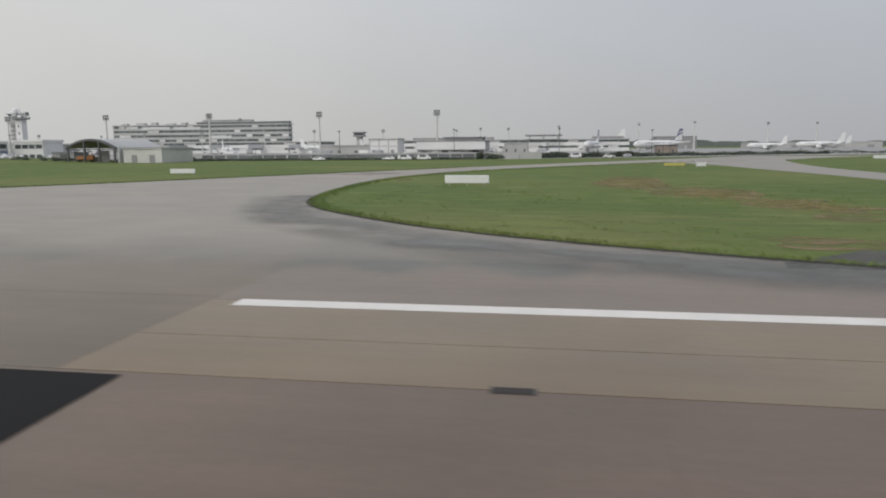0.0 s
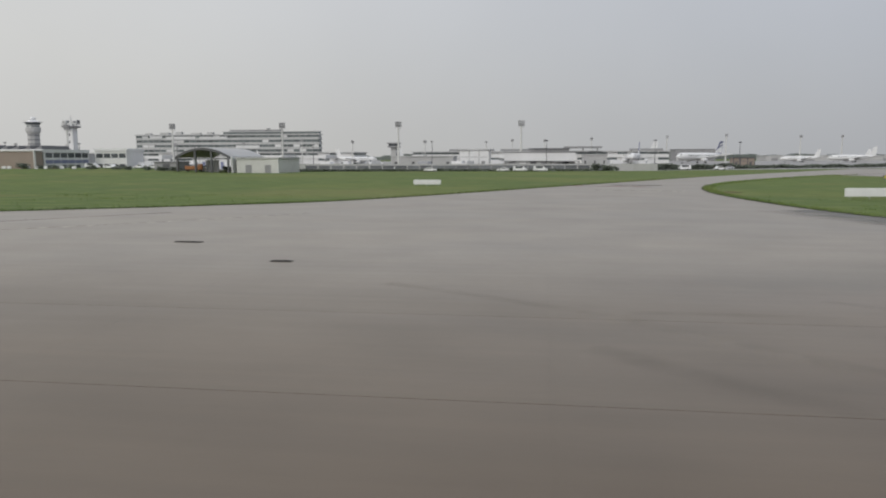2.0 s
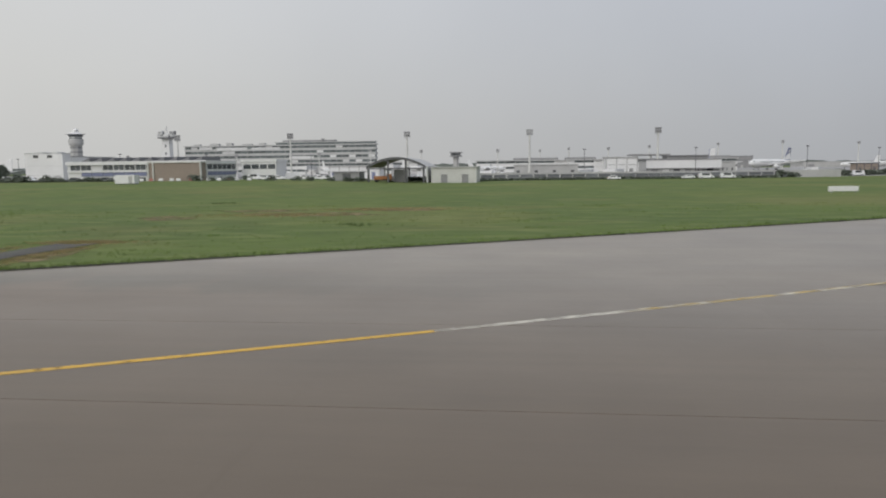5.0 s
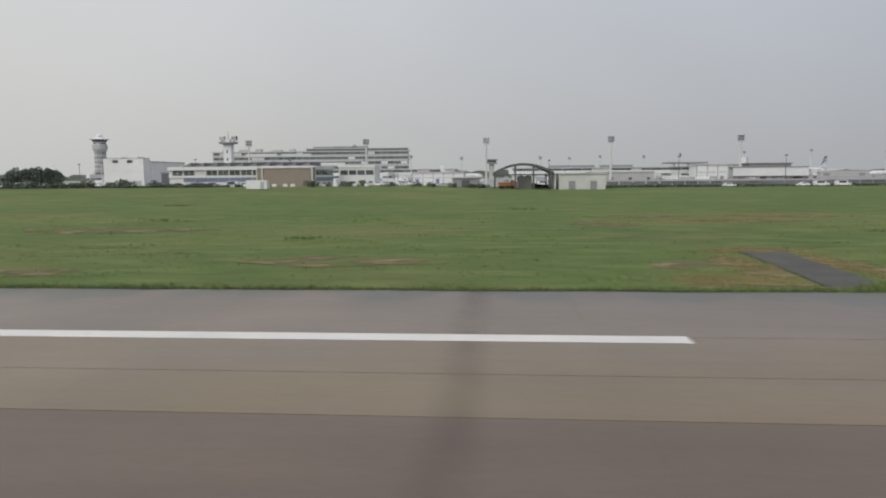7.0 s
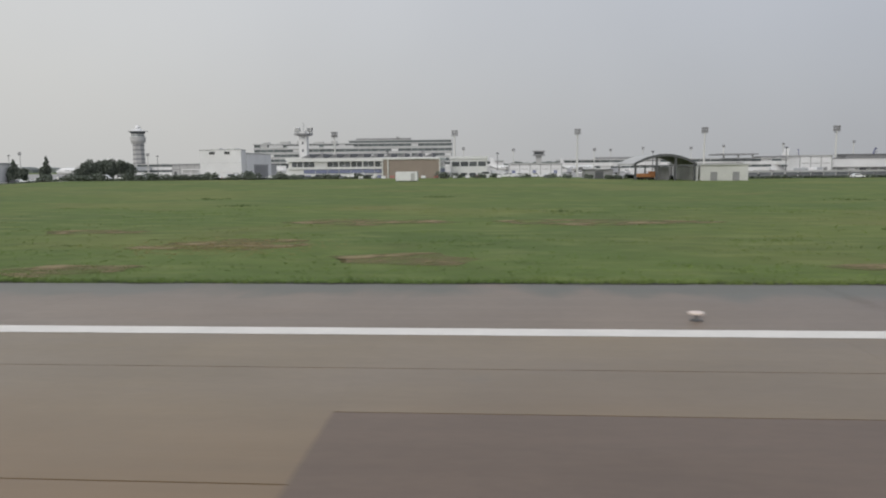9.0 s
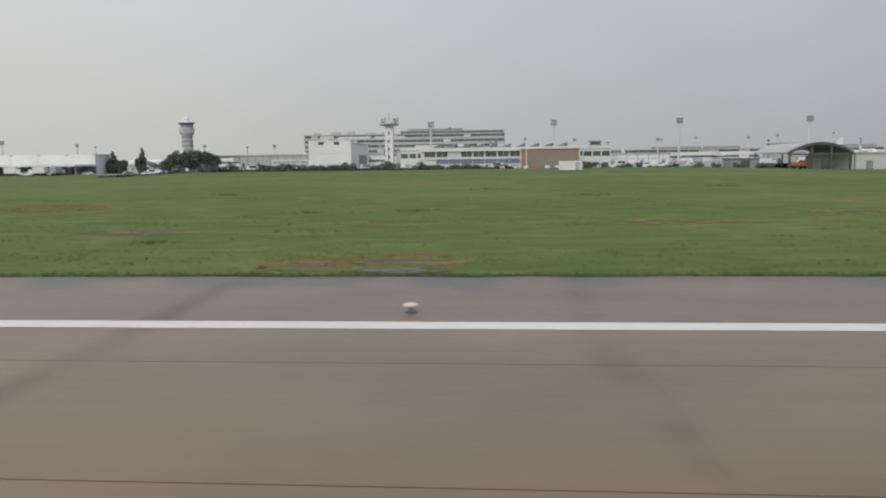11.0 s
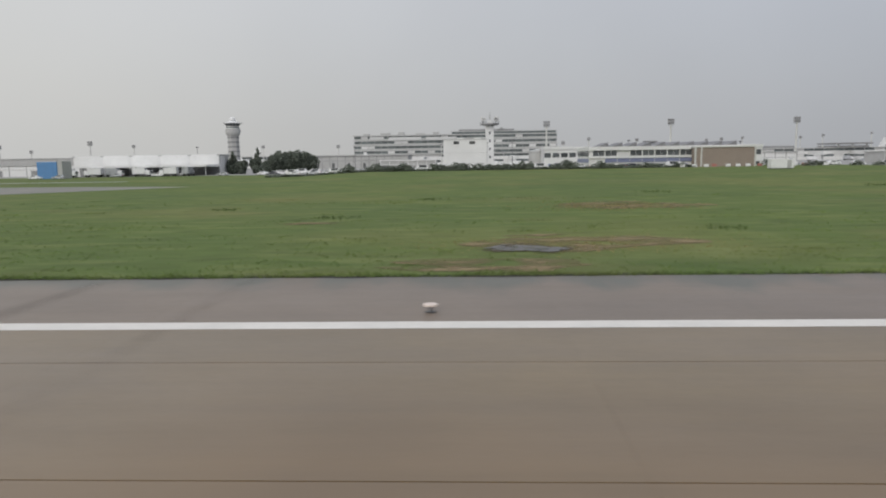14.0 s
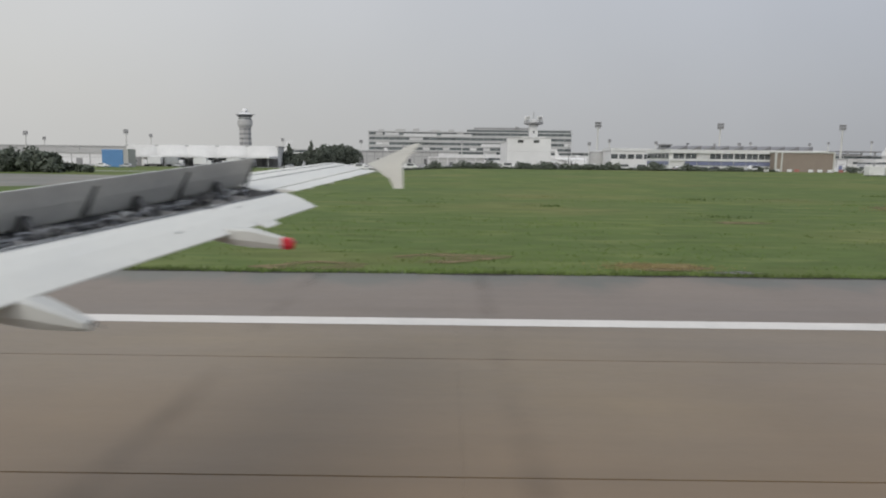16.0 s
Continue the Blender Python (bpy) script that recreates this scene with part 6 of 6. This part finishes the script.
    # actuators and tanks between the ribs
    for y, r, l, m in ((10.75, 0.035, 0.42, M_FAIR), (10.1, 0.060, 0.10, M_DARK), (9.75, 0.055, 0.16, M_DARK), (8.95, 0.045, 0.5, M_MID), (8.35, 0.032, 0.42, M_FAIR), (7.4, 0.045, 0.5, M_MID), (6.7, 0.040, 0.36, M_MID), (6.1, 0.035, 0.4, M_FAIR)):
        h = hinge(y)
        bm = bmesh.new()
        rod(bm, (h.x + 0.20, y - l / 2, h.z - 0.055), (h.x + 0.20, y + l / 2, h.z - 0.045), r, r * 0.85, 12)
        rod(bm, (h.x + 0.20, y + l / 2, h.z - 0.045), (h.x + 0.17, y + l / 2 + 0.16, h.z - 0.02), r * 0.4, r * 0.4, 8)
        part("actuator", bm, m, cove, "grey hydraulic actuator")
        part("clamp", boxed(-0.09, 0.09, -0.02, 0.02, -0.03 - r, r + 0.02, soft=0.008), M_DARK, cove, at=(h.x + 0.20, y, h.z - 0.05))
    for y, s in ((9.95, 0.085), (8.15, 0.07), (6.5, 0.07)):
        h = hinge(y)
        bm = bmesh.new()
        rod(bm, (h.x + 0.24, y - 0.03, h.z - 0.05), (h.x + 0.24, y + 0.03, h.z - 0.05), s, s, 16)
        rod(bm, (h.x + 0.24, y - 0.045, h.z - 0.05), (h.x + 0.24, y + 0.045, h.z - 0.05), s * 0.45, s * 0.45, 10)
        part("drive_lever", bm, M_DARK, cove, "round dark drive lever")
    for k in range(46):
        y = random.uniform(5.0, 10.9)
        h = hinge(y)
        a = Vector((h.x + random.uniform(0.10, 0.4), y, h.z - random.uniform(0.02, 0.12)))
        bm = bmesh.new()
        rod(bm, a, a + Vector((random.uniform(-0.08, 0.16), random.uniform(-0.22, 0.22), random.uniform(0.0, 0.10))), random.uniform(0.006, 0.014), n=6)
        part("linkage", bm, random.choice((M_STEEL, M_DARK, M_FAIR, M_MID)), cove)
    # looped hoses between the actuators
    for k in range(16):
        y = 5.2 + 0.36 * k
        h = hinge(y)
        w, up, x = random.uniform(0.10, 0.2), random.uniform(0.06, 0.12), h.x + random.uniform(0.16, 0.34)
        arc = [Vector((x + 0.05 * math.sin(2.2 * u), y + w * math.cos(u), h.z - 0.10 + up * math.sin(u))) for u in (0.0, 0.5, 1.05, 1.57, 2.1, 2.64, 3.14)]
        bm = bmesh.new()
        for p, q in zip(arc, arc[1:]):
            rod(bm, p, q, 0.009, n=6)
        part("hose", bm, (M_FAIR, M_DARK, M_STEEL)[k % 3], cove)
    for dx, dz, r in ((0.16, -0.07, 0.018), (0.20, -0.10, 0.012), (0.46, -0.17, 0.014)):
        pipe = bmesh.new()
        p, q = hinge(4.0), hinge(11.1)
        rod(pipe, (p.x + dx, 4.0, p.z + dz), (q.x + dx, 11.1, q.z + dz), r, n=8)
        part("hydraulic_pipe", pipe, M_STEEL, cove)

    # spoilers, hinged along their front edge, with a dark gap and hanger at each joint
    for k in range(5):
        ya, yb = 3.23 + 1.6 * k, min(4.83 + 1.6 * k, 11.2) - 0.008
        loops = []
        for y in (ya + 0.004, yb):
            h = hinge(y)
            loops.append([tuple(h + Vector(d)) for d in ((0.035, 0, 0.01), (0.15, 0, 0.21), (0.24, 0, 0.435), (0.225, 0, 0.44), (0.11, 0, 0.24), (-0.03, 0, 0.03))])
        s = part("spoiler", solid(loops), M_SPOIL, e, "raised spoiler panel with grey underside", at=back)
        h = hinge(yb)
        bar = solid([[tuple(h + Vector((dx, yy + 0.16 * dz, dz))) for dx, dz in ((0.03, -0.06), (0.10, -0.06), (0.175, 0.19), (0.245, 0.36), (0.20, 0.37), (0.14, 0.20))] for yy in (-0.030, 0.012)])
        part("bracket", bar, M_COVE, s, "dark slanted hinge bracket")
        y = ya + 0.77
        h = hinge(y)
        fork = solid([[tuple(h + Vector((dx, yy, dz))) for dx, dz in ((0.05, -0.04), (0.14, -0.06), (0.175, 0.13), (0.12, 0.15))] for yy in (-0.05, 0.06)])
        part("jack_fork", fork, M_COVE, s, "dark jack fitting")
        jack = bmesh.new()
        rod(jack, tuple(h + Vector((0.34, 0, -0.16))), tuple(h + Vector((0.15, 0, 0.10))), 0.045, 0.03, 8)
        part("jack", jack, M_DARK, s)

    # flap track fairings
    mid = part("flap_fairing", canoe(8.6, ((-3.9, 3.86, 3.80, 0.05), (-3.5, 3.90, 3.765, 0.10), (-3.21, 3.88, 3.72, 0.13), (-2.93, 3.875, 3.655, 0.135), (-2.72, 3.865, 3.63, 0.125), (-2.35, 3.762, 3.612, 0.08))), M_CANOE, e, "grey canoe-shaped flap track fairing", at=back)
    part("fairing_tip", canoe(8.6, ((-2.352, 3.764, 3.610, 0.082), (-2.25, 3.742, 3.606, 0.072), (-2.215, 3.70, 3.63, 0.05))), M_RED, mid, "red fairing tip")
    near = part("flap_fairing", canoe(5.65, ((-4.6, 3.50, 3.44, 0.05), (-4.3, 3.52, 3.40, 0.12), (-4.02, 3.54, 3.37, 0.15), (-3.75, 3.585, 3.325, 0.16), (-3.52, 3.485, 3.308, 0.125), (-3.30, 3.382, 3.296, 0.075))), M_CANOE, e, "grey canoe-shaped flap track fairing", at=back)
    for f, p, q in ((mid, (-2.22, 8.6, 3.72), (-2.16, 8.6, 3.69)), (near, (-3.29, 5.65, 3.39), (-3.19, 5.65, 3.32))):
        wick = bmesh.new()
        rod(wick, p, q, 0.005, n=5)
        part("static_wick", wick, M_DARK, f)

    # wingtip fence
    outline = [(-2.0, 4.61), (-1.55, 4.80), (-1.02, 5.05), (-0.87, 5.06), (-1.10, 4.80), (-1.25, 4.60), (-1.23, 4.10), (-1.43, 4.09), (-1.52, 4.29), (-1.76, 4.46)]
    fence = solid([[(x, y, z) for x, z in outline] for y in (14.93, 15.0)])
    part("wingtip_fence", fence, M_WING, e, "white arrow-shaped wingtip fence", at=back)
    spike = bmesh.new()
    rod(spike, (-1.12, 14.97, 4.86), (-0.92, 14.97, 4.865), 0.014, 0.008, 6)
    part("static_wick", spike, M_WING, e, at=back)

    # main landing gear under the inner wing
    leg = bmesh.new()
    rod(leg, (-6.7, 2.3, 0.62), (-6.7, 2.3, 2.2), 0.10, 0.10, 12)
    rod(leg, (-6.7, 2.3, 2.2), (-6.7, 2.3, 3.55), 0.15, 0.15, 12)
    rod(leg, (-6.7, 2.3, 2.1), (-6.7, 3.2, 3.6), 0.06, 0.06, 8)
    rod(leg, (-6.7, 1.75, 0.62), (-6.7, 2.85, 0.62), 0.07, 0.07, 8)
    gear = part("landing_gear", leg, M_STEEL, e, "steel landing gear leg", at=back)
    for y in (1.85, 2.55):
        tyre = bmesh.new()
        rod(tyre, (-6.7, y, 0.62), (-6.7, y + 0.2, 0.62), 0.56, 0.56, 20)
        rod(tyre, (-6.7, y - 0.05, 0.62), (-6.7, y + 0.25, 0.62), 0.44, 0.44, 20)
        part("wheel", tyre, M_TYRE, gear, "black tyre")


make_wing()
